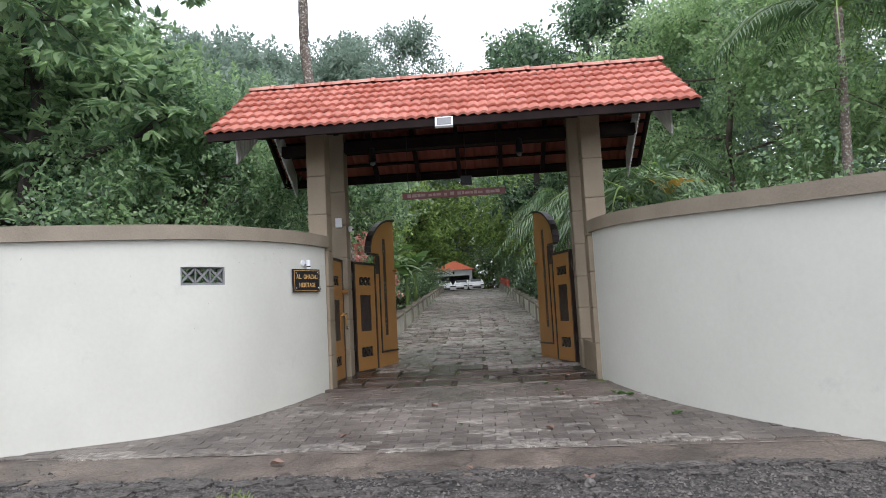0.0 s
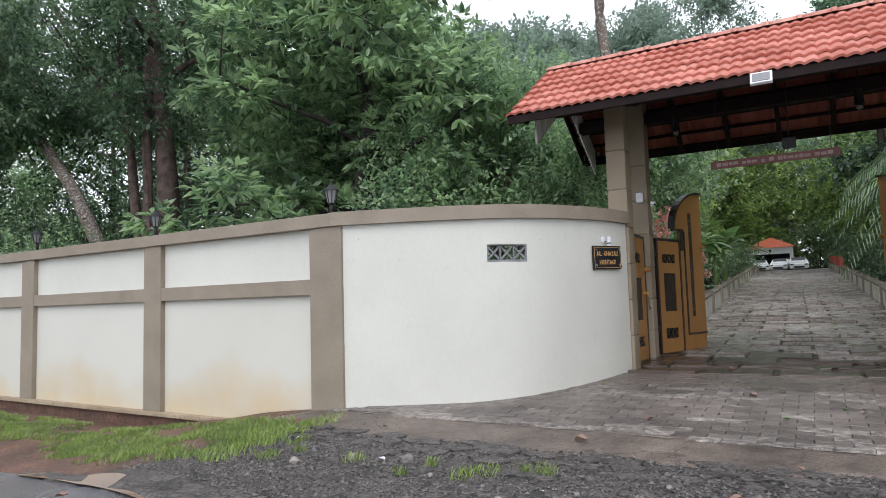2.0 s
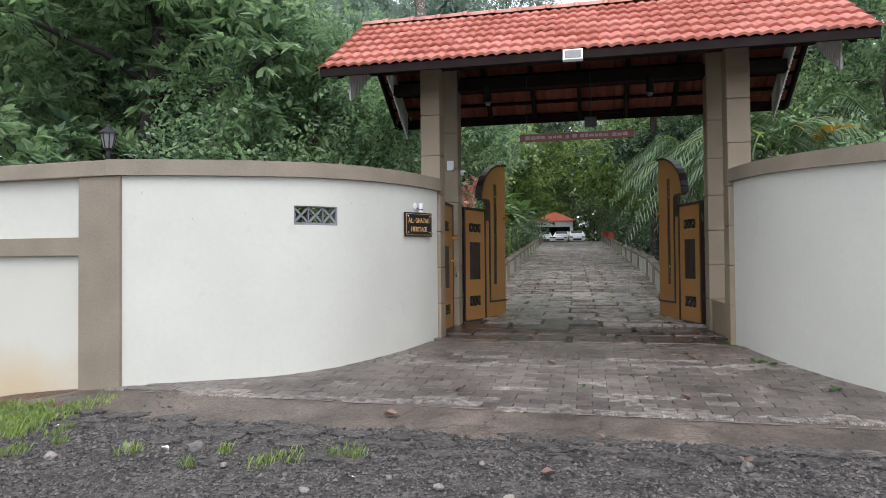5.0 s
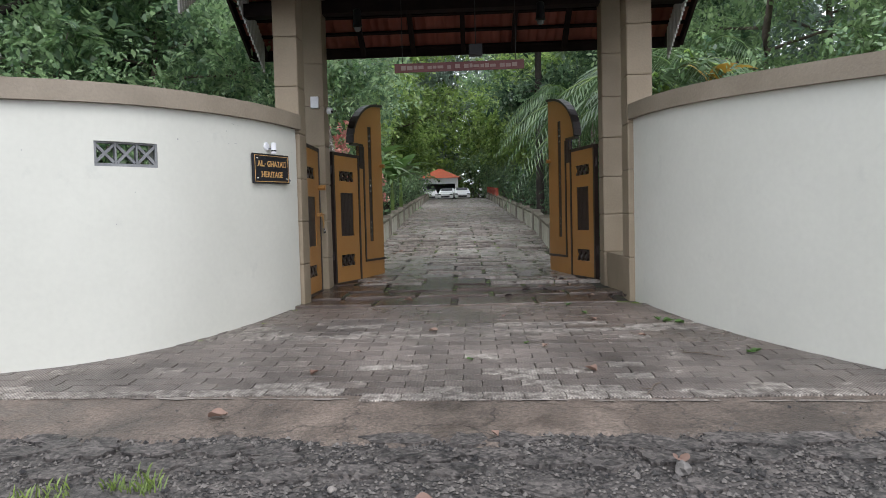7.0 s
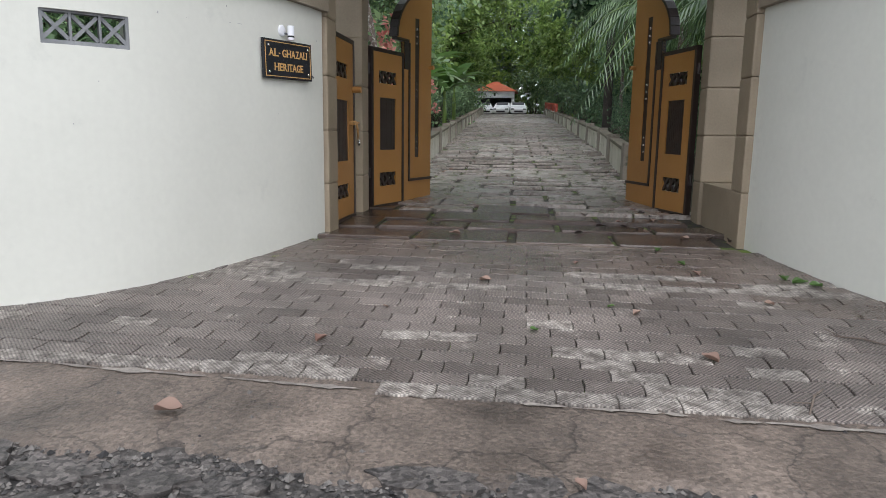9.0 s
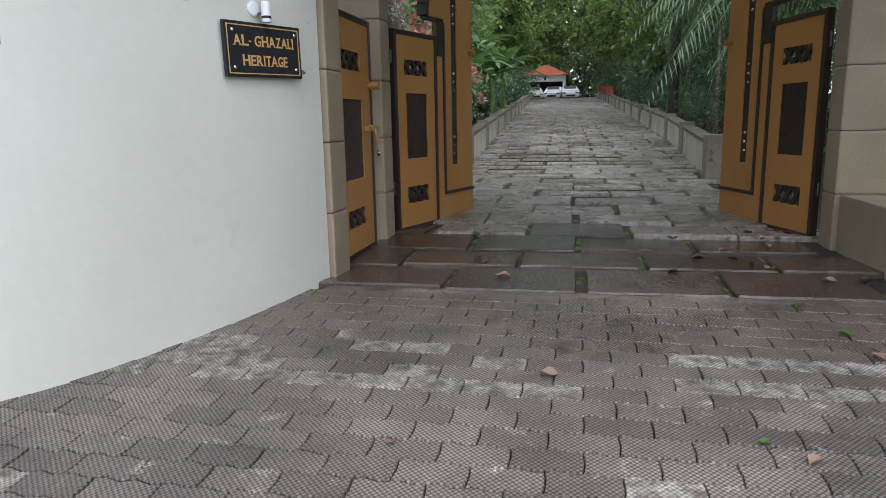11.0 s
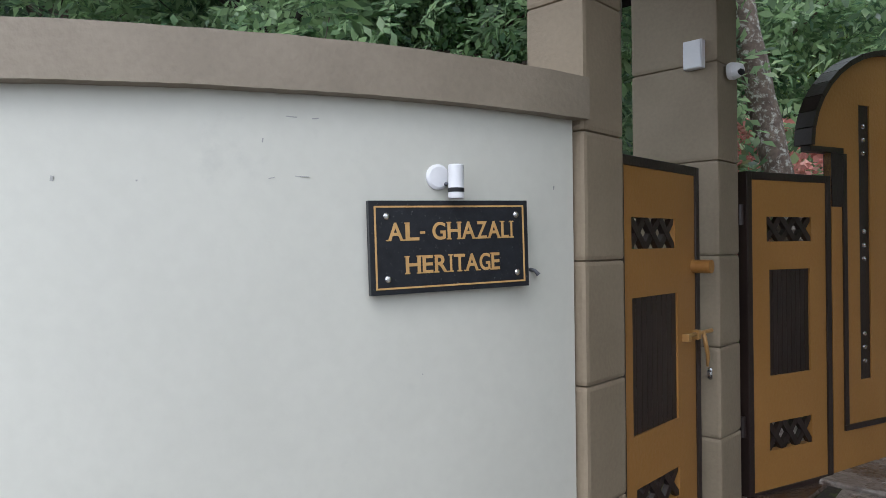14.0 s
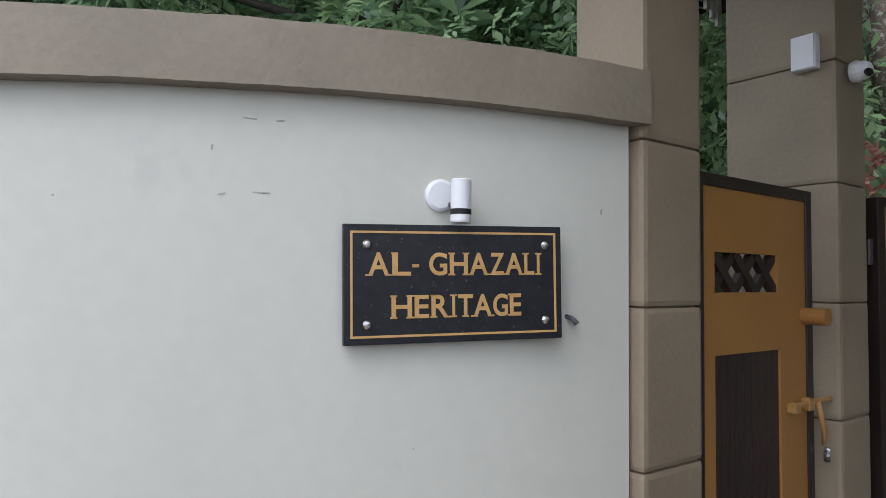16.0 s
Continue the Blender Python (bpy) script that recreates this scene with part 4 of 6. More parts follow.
    box(0.555, 0.89, -0.034, 0.034, 2.065, 2.10, 0, bm)
    part("crown_border", bm, "brown", g, "dark brown curved capping strip")
    part("sail_stile", box(0.885, 0.925, -0.034, 0.034, 0.30, 2.065, 0.003), "brown", g)
    part("sail_foot_rail", box(0.885, x1 + 0.02, -0.036, 0.036, 0.265, 0.30, 0.003), "brown", g)
    part("sail_cheek", box(0.775, 0.885, -0.03, 0.03, 1.72, 2.065, 0.003), "brown", g)
    for zz in (0.35, 1.6):
        part("hinge", cyl(0.018, 0.018, zz, zz + 0.12, 10, None, pose(-0.05, 0, 0)), "brown", g)
    part("pull_knob", cyl(0.03, 0.03, 0, 0.07, 12, None, pose(1.48, -0.022, 1.80, 90, 0, 0)), "gold", g)
    return g


wicket((-2.41, 11.48, 0.545), 90)
gate_leaf((-2.31, 12.82, 0.575), 71, False)
gate_leaf((1.445, 12.82, 0.575), 107.5, True)

# ---- wall furniture ----


def name_plate():
    a = -19.3
    g = thing("name_plate", "black granite name plate with gilt border and lettering", "sign")
    g.matrix_basis = pose(LC[0] + (LR + 0.03) * math.cos(radians(a)), LC[1] + (LR + 0.03) * math.sin(radians(a)), 2.069, 0, -1.2, 70.6)
    part("plate", box(-0.314, 0.314, -0.012, 0.012, -0.159, 0.159, 0.002), "granite", g)
    for x0, x1, z0, z1 in ((-0.296, 0.296, 0.135, 0.141), (-0.296, 0.296, -0.141, -0.135), (-0.296, -0.290, -0.135, 0.135), (0.290, 0.296, -0.135, 0.135)):
        part("gilt_line", box(x0, x1, -0.0145, -0.011, z0, z1), "gilt", g)
    for x in (-0.252, 0.262):
        for z in (-0.106, 0.106):
            part("screw_cap", lathe([(0.012, 0), (0.012, 0.004), (0.008, 0.009), (0.002, 0.010)], 14, None, pose(x, -0.012, z, 90, 0, 0)), "steel", g)
    lines = (("AL-GHAZALI", 0.022, 0.50, ((0, 0.118), (0.13, 0.236), (0.242, 0.28), (0.335, 0.44), (0.452, 0.56), (0.565, 0.678), (0.688, 0.775), (0.778, 0.888), (0.895, 0.958), (0.965, 1.0))),
             ("HERITAGE", -0.092, 0.375, ((0, 0.155), (0.17, 0.28), (0.295, 0.43), (0.44, 0.49), (0.497, 0.617), (0.617, 0.765), (0.772, 0.893), (0.905, 1.0))))
    # where the stems of each letter end in serifs, at the foot and at the head
    feet = {"A": (0.06, 0.94), "L": (0.14,), "H": (0.12, 0.88), "I": (0.5,), "E": (0.14,), "R": (0.14, 0.9), "T": (0.5,)}
    heads = {"L": (0.14,), "H": (0.12, 0.88), "I": (0.5,), "E": (0.14,), "R": (0.14,)}
    for words, z, w, spans in lines:
        for ch, (f0, f1) in zip(words, spans):
            cu = bpy.data.curves.new("lettering", "FONT")
            cu.body, cu.size, cu.extrude, cu.offset = ch, 0.1, 0.0012, 0.0017
            tmp = new("lettering", cu)
            bpy.context.view_layer.update()
            me = bpy.data.meshes.new_from_object(tmp.evaluated_get(bpy.context.evaluated_depsgraph_get()))
            bpy.data.objects.remove(tmp)
            bm = bmesh.new()
            bm.from_mesh(me)
            xs, ys = [v.co.x for v in bm.verts], [v.co.y for v in bm.verts]
            x0, x1, y0, y1 = min(xs), max(xs), min(ys), max(ys)
            a0, a1 = (f0 - 0.5) * w, (f1 - 0.5) * w
            slim = 0.29 * (a1 - a0) if ch == "I" else 0.02 * (a1 - a0)
            s0, s1 = a0 + slim, a1 - slim
            b0, b1 = (0.022, 0.031) if ch == "-" else (0.0, 0.062)
            for v in bm.verts:
                v.co.x = s0 + (v.co.x - x0) / (x1 - x0) * (s1 - s0)
                v.co.y = b0 + (v.co.y - y0) / (y1 - y0) * (b1 - b0)
            for table, b in ((feet, 0.0), (heads, 0.0575)):
                for q in table.get(ch, ()):
                    c = a0 + q * (a1 - a0)
                    box(c - 0.0095, c + 0.0095, b, b + 0.0045, -0.0012, 0.0012, 0, bm)
            bm.to_mesh(me)
            bm.free()
            me.materials.clear()
            me.materials.append(M["gilt"])
            ob = new("letter", me)
            ob.parent = g
            ob.matrix_basis = pose(0.0, -0.0135, z, 90, 0, 0)
            ob["label"] = "gilt raised letter"


name_plate()

spot = thing("wall_spotlight", "white cylindrical spotlight fixed above the name plate", "lamp")
sa = -19.5
spot.matrix_basis = pose(LC[0] + LR * math.cos(radians(sa)), LC[1] + LR * math.sin(radians(sa)), 2.272, 0, 0, 70.5)
part("mount", lathe([(0.045, 0), (0.045, 0.014), (0.036, 0.02)], 40, None, pose(-0.03, 0, 0.04, 90, 0, 0)), "white", spot)
part("arm", cyl(0.007, 0.007, 0, 0.06, 8, None, pose(-0.01, 0, 0.015, 90, 0, 15)), "grey", spot)
barrel = part("barrel", lathe([(0.026, -0.055), (0.028, -0.05), (0.028, 0.06), (0.024, 0.064)], 40, None, pose(0.008, -0.075, 0.015)), "white", spot)
part("band", lathe([(0.0287, -0.033), (0.0287, -0.018)], 40, None, pose(0.008, -0.075, 0.015)), "black", barrel, "black ribbed band")

cable_end = thing("loose_wire_end", "grey taped wire end sticking out beside the plate", "wire")
cable_end.matrix_basis = pose(LC[0] + LR * math.cos(radians(-13.7)), LC[1] + LR * math.sin(radians(-13.7)), 1.965, 0, 0, -13.7 + 90)
part("wire", tube([(0, 0.01, 0.01), (0.01, -0.02, 0.005), (0.02, -0.03, -0.012)], [0.008, 0.007, 0.009], 8), "grey", cable_end)

jb = thing("junction_box", "white plastic junction box on the pillar", "junction box", (-2.44, 12.44, 3.125))
part("box_body", box(-0.055, 0.055, -0.05, 0, -0.08, 0.08, 0.008), "white", jb)
part("box_lid", box(-0.05, 0.05, -0.056, -0.05, -0.075, 0.075, 0.002), "white", jb)
cc = thing("security_camera", "white dome security camera on the pillar edge", "camera", (-2.30, 12.55, 3.03), 90)
part("mount", lathe([(0.045, 0), (0.05, 0.02), (0.05, 0.03)], 16, None, pose(0, 0, 0, 90, 0, 0)), "white", cc)
part("dome", lathe([(0.045, 0.03), (0.043, 0.05), (0.03, 0.075), (0.008, 0.085)], 16, None, pose(0, 0, 0, 90, 0, 0)), "white", cc)
part("lens", lathe([(0.02, 0), (0.018, 0.014), (0.004, 0.016)], 12, None, pose(-0.02, -0.07, -0.02, 70, 0, -25)), "black", cc)

fl = thing("floodlight", "white framed led floodlight on the eave", "floodlight", (-0.43, 10.02, 4.03))
part("housing", box(-0.12, 0.12, -0.05, 0.0, -0.075, 0.085, 0.008, None, pose(0, 0, 0, -25, 0, 0)), "white", fl)
part("glass", box(-0.095, 0.095, -0.056, -0.05, -0.055, 0.06, 0, None, pose(0, 0, 0, -25, 0, 0)), "lampglass", fl, "pale frosted glass")
part("bracket", box(-0.02, 0.02, -0.02, 0.05, 0.02, 0.06), "darkwood", fl)

board = thing("hanging_sign_board", "long maroon sign board with faded lettering, hung under the roof", "sign", (-0.43, 11.58, 3.36), -0.5)
part("board", box(-0.80, 0.80, -0.012, 0.012, -0.055, 0.055, 0.003), "maroon", board)
x = -0.72
while x < 0.70:
    w = random.uniform(0.03, 0.085)
    part("letter_bar", box(x, x + w, -0.016, -0.011, random.uniform(-0.03, -0.018), random.uniform(0.012, 0.028), 0.002), "signtext", board)
    x += w + random.choice((0.012, 0.014, 0.05))
for x in (-0.7, 0.7):
    part("hanger", tube([(x, 0, 0.05), (x, 0.0, 1.03)], [0.004, 0.004], 6), "wire", board)
spk = thing("box_speaker", "small black box lamp hung above the sign board", "lamp", (-0.22, 11.62, 3.56))
part("case", box(-0.085, 0.085, -0.05, 0.05, -0.07, 0.07, 0.008), "black", spk)
part("hanger", tube([(0, 0, 0.07), (0, 0, 0.85)], [0.006, 0.006], 6), "wire", spk)


def lantern(at):
    g = thing("wall_lantern", "black cast lantern lamp standing on the wall coping", "lamp", at, 0, "lanterns along the wall")
    part("post", lathe([(0.06, 0), (0.06, 0.02), (0.025, 0.05), (0.03, 0.10), (0.022, 0.14), (0.05, 0.17)], 14), "black", g)
    part("lamp_glass", lathe([(0.05, 0.17), (0.085, 0.33)], 8), "lampglass", g, "frosted glass")
    for k in range(8):
        a = 2 * math.pi * k / 8
        part("glazing_bar", tube([(0.052 * math.cos(a), 0.052 * math.sin(a), 0.17), (0.088 * math.cos(a), 0.088 * math.sin(a), 0.335)], [0.006, 0.006], 5), "black", g)
    part("hood", lathe([(0.105, 0.33), (0.10, 0.345), (0.05, 0.39), (0.035, 0.40), (0.03, 0.42), (0.008, 0.44), (0.012, 0.455), (0.003, 0.48)], 16), "black", g)
    return g


lt = lantern((-5.47, 8.28, CAP1 - 0.05))
for x in (-9.12, -12.7, -16.45):
    copy_thing(lt, pose(x, wall_y(x) + 0.15, RCAP1))

for x in (-1.83, 0.68):
    g = thing("pendant_lamp", "dark metal pendant lamp hung under the gate roof", "lamp", (x, 12.5, 4.28), 0, "lamps under the roof")
    part("lamp_body", lathe([(0.03, 0.12), (0.055, 0.10), (0.06, -0.08), (0.07, -0.12), (0.03, -0.14)], 14), "black", g)
    part("lamp_bowl", lathe([(0.05, -0.14), (0.045, -0.17), (0.02, -0.19)], 14), "lampglass", g)
    part("rod", tube([(0, 0, 0.12), (0, 0, 0.62)], [0.008, 0.008], 6), "black", g)
for a, z, w, h, tip in ((-73.5, 2.34, 0.008, 0.04, 20), (-57, 2.12, 0.007, 0.016, 0), (-44.5, 1.78, 0.006, 0.012, 15), (-38.2, 2.275, 0.009, 0.022, 10), (-34.85, 2.273, 0.005, 0.007, 0), (-11.7, 2.293, 0.005, 0.022, 12), (-21, 1.62, 0.004, 0.005, 0), (-65.4, 2.06, 0.006, 0.03, -8), (-47, 1.5, 0.006, 0.012, 0), (-70, 0.95, 0.006, 0.014, 20), (-27.9, 2.49, 0.035, 0.004, 3), (-26.7, 2.489, 0.022, 0.005, -6), (-28.9, 2.291, 0.02, 0.004, -14), (-27.4, 2.298, 0.045, 0.004, 2), (-29.3, 2.41, 0.004, 0.02, 10)):
    x, y, nx, ny = arc(LC, LR + 0.001, a, a + 0.01, 1)[0]
    part("paint_chip", box(-w / 2, w / 2, -0.001, 0.001, -h * 0.35, h * 0.35, 0, None, pose(x, y, z, 0, tip, a + 90)), "scuff", left_wall, "small scuff in the paint")

# ---- drive ----


def drive_l(y):
    return float(np.interp(y, (10, 14.5, 17, 28, 78), (-2.3, -2.3, -2.5, -3.0, -5.1)))


def drive_r(y):
    return float(np.interp(y, (10, 14.5, 17, 24, 50, 78), (1.5, 1.4, 1.32, 1.6, 1.4, 1.1)))


sheet("paver_bed", steps(0, 1, 30), steps(7.7, 11.0, 20), lambda u, v: (float(np.interp(v, (7.7, 8.0, 9, 11), (-6, -5.6, -3.6, -2.5))) * (1 - u) + float(np.interp(v, (7.7, 9, 11), (3.2, 2.35, 1.7))) * u, v), "bed", 0.0, 0.0, None, "dark bed below the forecourt pavers", category="paving")
sheet("drive_bed", steps(0, 1, 10), steps(10.9, 79, 90), lambda u, v: (drive_l(v) - 0.3 + u * (drive_r(v) - drive_l(v) + 0.6), v), "bed", 0.0, 0.0, None, "mossy bed below the drive slabs", category="paving")


def kerb_side(name, fx, y0, y1, label):
    g = thing(name, label, "kerb wall", kind="structure")
    ys = steps(y0, y1, int((y1 - y0) / 3.4))
    for a, b in zip(ys, ys[1:]):
        xa, xb = fx(a), fx(b)
        za, zb = ground_z(xa, a), ground_z(xb, b)
        bm = bmesh.new()
        s = 1 if name.endswith("right") else -1
        q = [(xa, a + 0.22, za), (xb, b, zb)]
        vs = []
        for x, y, z in q:
            vs.append([bm.verts.new((x + s * d, y, z + h)) for d, h in ((0, -0.1), (0.16, -0.1), (0.16, 0.52), (0, 0.52))])
        for i in range(4):
            bm.faces.new((vs[0][i], vs[0][(i + 1) % 4], vs[1][(i + 1) % 4], vs[1][i]))
        bm.faces.new(vs[0][::-1])
        bm.faces.new(vs[1])
        bmesh.ops.recalc_face_normals(bm, faces=bm.faces)
        part("kerb_panel", bm, "kerb", g)
        bm = bmesh.new()
        n = 9
        rows = []
        for i in range(n + 1):
            t = i / n
            x, y, z = (q[0][j] + (q[1][j] - q[0][j]) * t for j in range(3))
            w = 0.03 + 0.02 * noise.noise((x * 3, y * 1.7, 2))
            rows.append([bm.verts.new((x + s * d, y, z + h)) for d, h in ((-w, 0.52), (0.2, 0.52), (0.2, 0.59 + 0.02 * noise.noise((y * 2, 3, 1))), (-w, 0.58 + 0.02 * noise.noise((y * 2.3, 1, 1))))])
        for r0_, r1_ in zip(rows, rows[1:]):
            for i in range(4):
                bm.faces.new((r0_[i], r0_[(i + 1) % 4], r1_[(i + 1) % 4], r1_[i]))
        bm.faces.new(rows[0][::-1])
        bm.faces.new(rows[-1])
        bmesh.ops.recalc_face_normals(bm, faces=bm.faces)
        part("kerb_coping", bm, "kerbtop", g, "dark mossy coping strip")
        part("kerb_post", box(min(xa - s * 0.05, xa + s * 0.2), max(xa - s * 0.05, xa + s * 0.2), a - 0.08, a + 0.24, za - 0.1, za + 0.66, 0.01), "kerbpost", g)
    return g


kerb_side("kerb_wall_left", drive_l, 15.6, 76, "low mossy white kerb wall with posts beside the drive")
kerb_side("kerb_wall_right", drive_r, 17.0, 74, "low mossy white kerb wall with posts beside the drive")

# shed with hipped roof, at the top of the drive
shed = thing("car_shed", "white open car shed with a red hipped tile roof", "shed", (-4.1, 82, ground_z(-4, 80)))
shed.scale = (1, 1, 1.22)
part("back_wall", box(-2.1, 2.1, 2.2, 2.35, 0, 2.3), "grey", shed)
part("side_wall", box(-2.1, -1.95, -1.8, 2.2, 0, 2.3), "grey", shed)
part("side_wall", box(1.95, 2.1, -1.8, 2.2, 0, 2.3), "grey", shed)
for x in (-2.0, 2.0):
    part("shed_post", box(x - 0.16, x + 0.16, -2.1, -1.8, 0, 1.75), "white", shed)
part("lintel", box(-2.16, 2.16, -2.12, -1.8, 1.75, 2.35), "white", shed)
bm = bmesh.new()
vs = [bm.verts.new(v) for v in ((-2.5, -2.4, 2.3), (2.5, -2.4, 2.3), (2.5, 2.6, 2.3), (-2.5, 2.6, 2.3), (-0.15, 0.1, 3.3), (0.15, 0.1, 3.3))]
for f in ((0, 1, 5, 4), (1, 2, 5), (2, 3, 4, 5), (3, 0, 4), (3, 2, 1, 0)):
    bm.faces.new([vs[i] for i in f])
part("hip_roof", bm, "roof_red", shed, "red tiled hipped roof")
part("shed_lamp", box(-0.1, 0.1, -2.18, -2.12, 1.9, 2.15, 0.01), "black", shed)


def car(at, rz, label):
    g = thing("car", label, "car", at, rz, "parked white cars")
    side = [(-2.0, 0.35), (-2.02, 0.72), (-1.75, 0.92), (-1.15, 1.02), (-0.55, 1.46), (0.75, 1.48), (1.45, 1.05), (1.95, 0.98), (2.02, 0.5), (1.95, 0.32)]
    bm = prism(side, -0.82, 0.82)
    for v in bm.verts:
        if v.co.z > 1.1:
            v.co.y *= 0.80
    es = [e for e in bm.edges]
    bmesh.ops.bevel(bm, geom=es, offset=0.06, segments=2, affect="EDGES")
    part("body", bm, "car", g)
    for x, z, rot, n in ((-0.87, 1.25, 53, "windscreen"), (1.13, 1.27, -57, "rear_window")):
        part(n, box(-0.26, 0.26, -0.6, 0.6, -0.012, 0.012, 0.005, None, pose(x, 0, z, 0, -rot + (0 if rot > 0 else 0), 0)), "glass_dark", g)
    for s in (-1, 1):
        part("side_window", prism([(-0.75, 1.08), (-0.42, 1.38), (0.65, 1.40), (1.1, 1.08)], -0.01, 0.01, None, pose(0, s * 0.745, 0, s * -14, 0, 0)), "glass_dark", g)
        part("headlight", box(-1.98, -1.80, s * 0.62 - 0.16, s * 0.62 + 0.16, 0.66, 0.80, 0.02), "glass_dark", g)
        part("tail_light", box(1.9, 2.03, s * 0.66 - 0.12, s * 0.66 + 0.12, 0.72, 0.92, 0.02), "red", g)
        for x in (-1.25, 1.25):
            w = part("wheel", cyl(0.31, 0.31, -0.1, 0.1, 20, None, pose(x, s * 0.76, 0.31, 90, 0, 0)), "tyre", g)
            part("rim", cyl(0.19, 0.19, -0.105, 0.105, 14, None, pose(x, s * 0.76, 0.31, 90, 0, 0)), "steel", w)
    part("grille", box(-2.05, -1.99, -0.45, 0.45, 0.42, 0.58, 0.01), "black", g)
    return g


car((-3.0, 76.8, ground_z(-3, 76.5)), 84, "white hatchback car parked at the drive's end")
car((-1.5, 76.2, ground_z(-1, 75.5)), 94, "white saloon car parked at the drive's end")
car((-5.15, 77.5, ground_z(-5, 77.5)), 100, "white car half hidden by plants")

fence = thing("red_fence", "low red painted fence along the upper drive", "fence")
for k in range(9):
    y = 51 + k * 2.4
    x = drive_r(y) + 0.03
    part("fence_panel", box(x, x + 0.1, y + 0.12, y + 2.28, ground_z(x, y) + 0.56, ground_z(x, y) + 1.12, 0.01), "red", fence)
    part("fence_post", box(x - 0.03, x + 0.13, y - 0.12, y + 0.12, ground_z(x, y) + 0.4, ground_z(x, y) + 1.15, 0.01), "red", fence)

# ---- plants ----
rng = np.random.default_rng(4)


def leaves(centres, radius, per, size, slim, droop, seed, flat=0.75, spray=0):
    """Many small folded leaves scattered in clumps. Returns vertices and faces as arrays."""
    r = np.random.default_rng(seed)
    c = np.repeat(np.asarray(centres, float), per, axis=0)
    n = len(c)
    d = r.normal(size=(n, 3))
    d /= np.linalg.norm(d, axis=1)[:, None]
    rad = np.repeat(np.broadcast_to(np.asarray(radius, float), (len(centres),)), per) * r.uniform(0.25, 1.0, n) ** 0.6
    pos = c + d * rad[:, None] * np.array([1, 1, flat])
    if spray < 0:
        # gather the leaves into drooping rosettes
        k = n // -spray
        idx = np.arange(n) % k
        pick = np.arange(k) * -spray
        out = d[pick] + np.array([0, 0, 0.35])
        pos = pos[pick][idx] + r.normal(size=(n, 3)) * 0.02
        ring = r.uniform(0, 6.28, n)
        side = np.stack((np.cos(ring), np.sin(ring), np.zeros(n)), 1)
        ax = out[idx] * 0.95 + side + r.normal(size=(n, 3)) * 0.2
        ax[:, 2] -= droop
    elif spray:
        # gather the leaves into short twigs
        k = n // spray
        pick = np.arange(k) * spray
        anchor = pos[pick]
        tw = r.normal(size=(k, 3)) + d[pick] * 1.2
        tw[:, 2] -= droop
        tw /= np.linalg.norm(tw, axis=1)[:, None]
        idx = np.arange(n) % k
        t = (np.arange(n) // k) / max(1, spray)
        pos = anchor[idx] + tw[idx] * (t * size * spray * 0.42)[:, None]
        side = np.cross(tw, r.normal(size=(k, 3)))
        side /= np.linalg.norm(side, axis=1)[:, None]
        sign = np.where((np.arange(n) // k) % 2 == 0, 1.0, -1.0)
        ax = tw[idx] * 0.7 + side[idx] * sign[:, None] + r.normal(size=(n, 3)) * 0.15
        ax[:, 2] -= droop * 0.4
    else:
        ax = d * 0.8 + r.normal(size=(n, 3)) * 0.7
        ax[:, 2] -= droop
    ax /= np.linalg.norm(ax, axis=1)[:, None]
    up = np.array([0, 0, 1.0]) + r.normal(size=(n, 3)) * 0.45
    sd = np.cross(ax, up)
    sd /= np.linalg.norm(sd, axis=1)[:, None] + 1e-9
    nm = np.cross(sd, ax)
    ln = size * r.uniform(0.65, 1.25, n)[:, None]
    wd = ln * slim
    v = np.empty((n, 4, 3))
    v[:, 0] = pos
    v[:, 1] = pos + ax * ln * 0.5 + sd * wd + nm * wd * 0.35
    v[:, 2] = pos + ax * ln
    v[:, 3] = pos + ax * ln * 0.5 - sd * wd + nm * wd * 0.35
    return v.reshape(-1, 3)


def quads(name, v, material, parent, label="", kind=""):
    me = bpy.data.meshes.new(name)
    n = len(v) // 4
    me.vertices.add(len(v))
    me.vertices.foreach_set("co", v.ravel())
    me.loops.add(len(v))
    me.loops.foreach_set("vertex_index", np.arange(len(v), dtype=np.int32))
    me.polygons.add(n)
    me.polygons.foreach_set("loop_start", np.arange(0, len(v), 4, dtype=np.int32))
    me.update(calc_edges=True)
    me.validate()
    me.materials.append(M[material])
    ob = new(name, me)
    ob.parent = parent
    return tagged(ob, label, "", "", kind)


def tree(at, height, spread, clear, seed, leaf, bark, label, n_limb=9, per=180, size=0.17, slim=0.24, droop=0.3, spray=7, r0=0.2, lean=(0, 0), clump=0.75, group="garden trees", bole=None, extra=()):
    """A trunk with limbs and twigs; leaf clumps along the outer half of every limb."""
    r = random.Random(seed)
    g = thing("tree", label, "tree", at, 0, group)
    bm = bmesh.new()
    pts, rad = [], []
    for k in range(8):
        t = k / 7
        pts.append(Vector((lean[0] * t + r.uniform(-0.12, 0.12) * (k > 0), lean[1] * t + r.uniform(-0.12, 0.12) * (k > 0), height * 0.9 * t - 0.2 * (k == 0))))
        rad.append(r0 * (1.25 if k == 0 else 1 - 0.8 * t))
    if bole:
        pts = [Vector(tuple(float(np.interp(k / 7 * (len(bole) - 1), range(len(bole)), [q[i] for q in bole])) + r.uniform(-0.05, 0.05) for i in range(3))) for k in range(8)]
    tube(pts, rad, 10, bm)
    for line, q in extra:
        tube([Vector(p) + Vector((r.uniform(-0.06, 0.06), 0, 0)) for p in line], [q * (1 - 0.6 * i / len(line)) for i in range(len(line))], 8, bm)
    centres = []
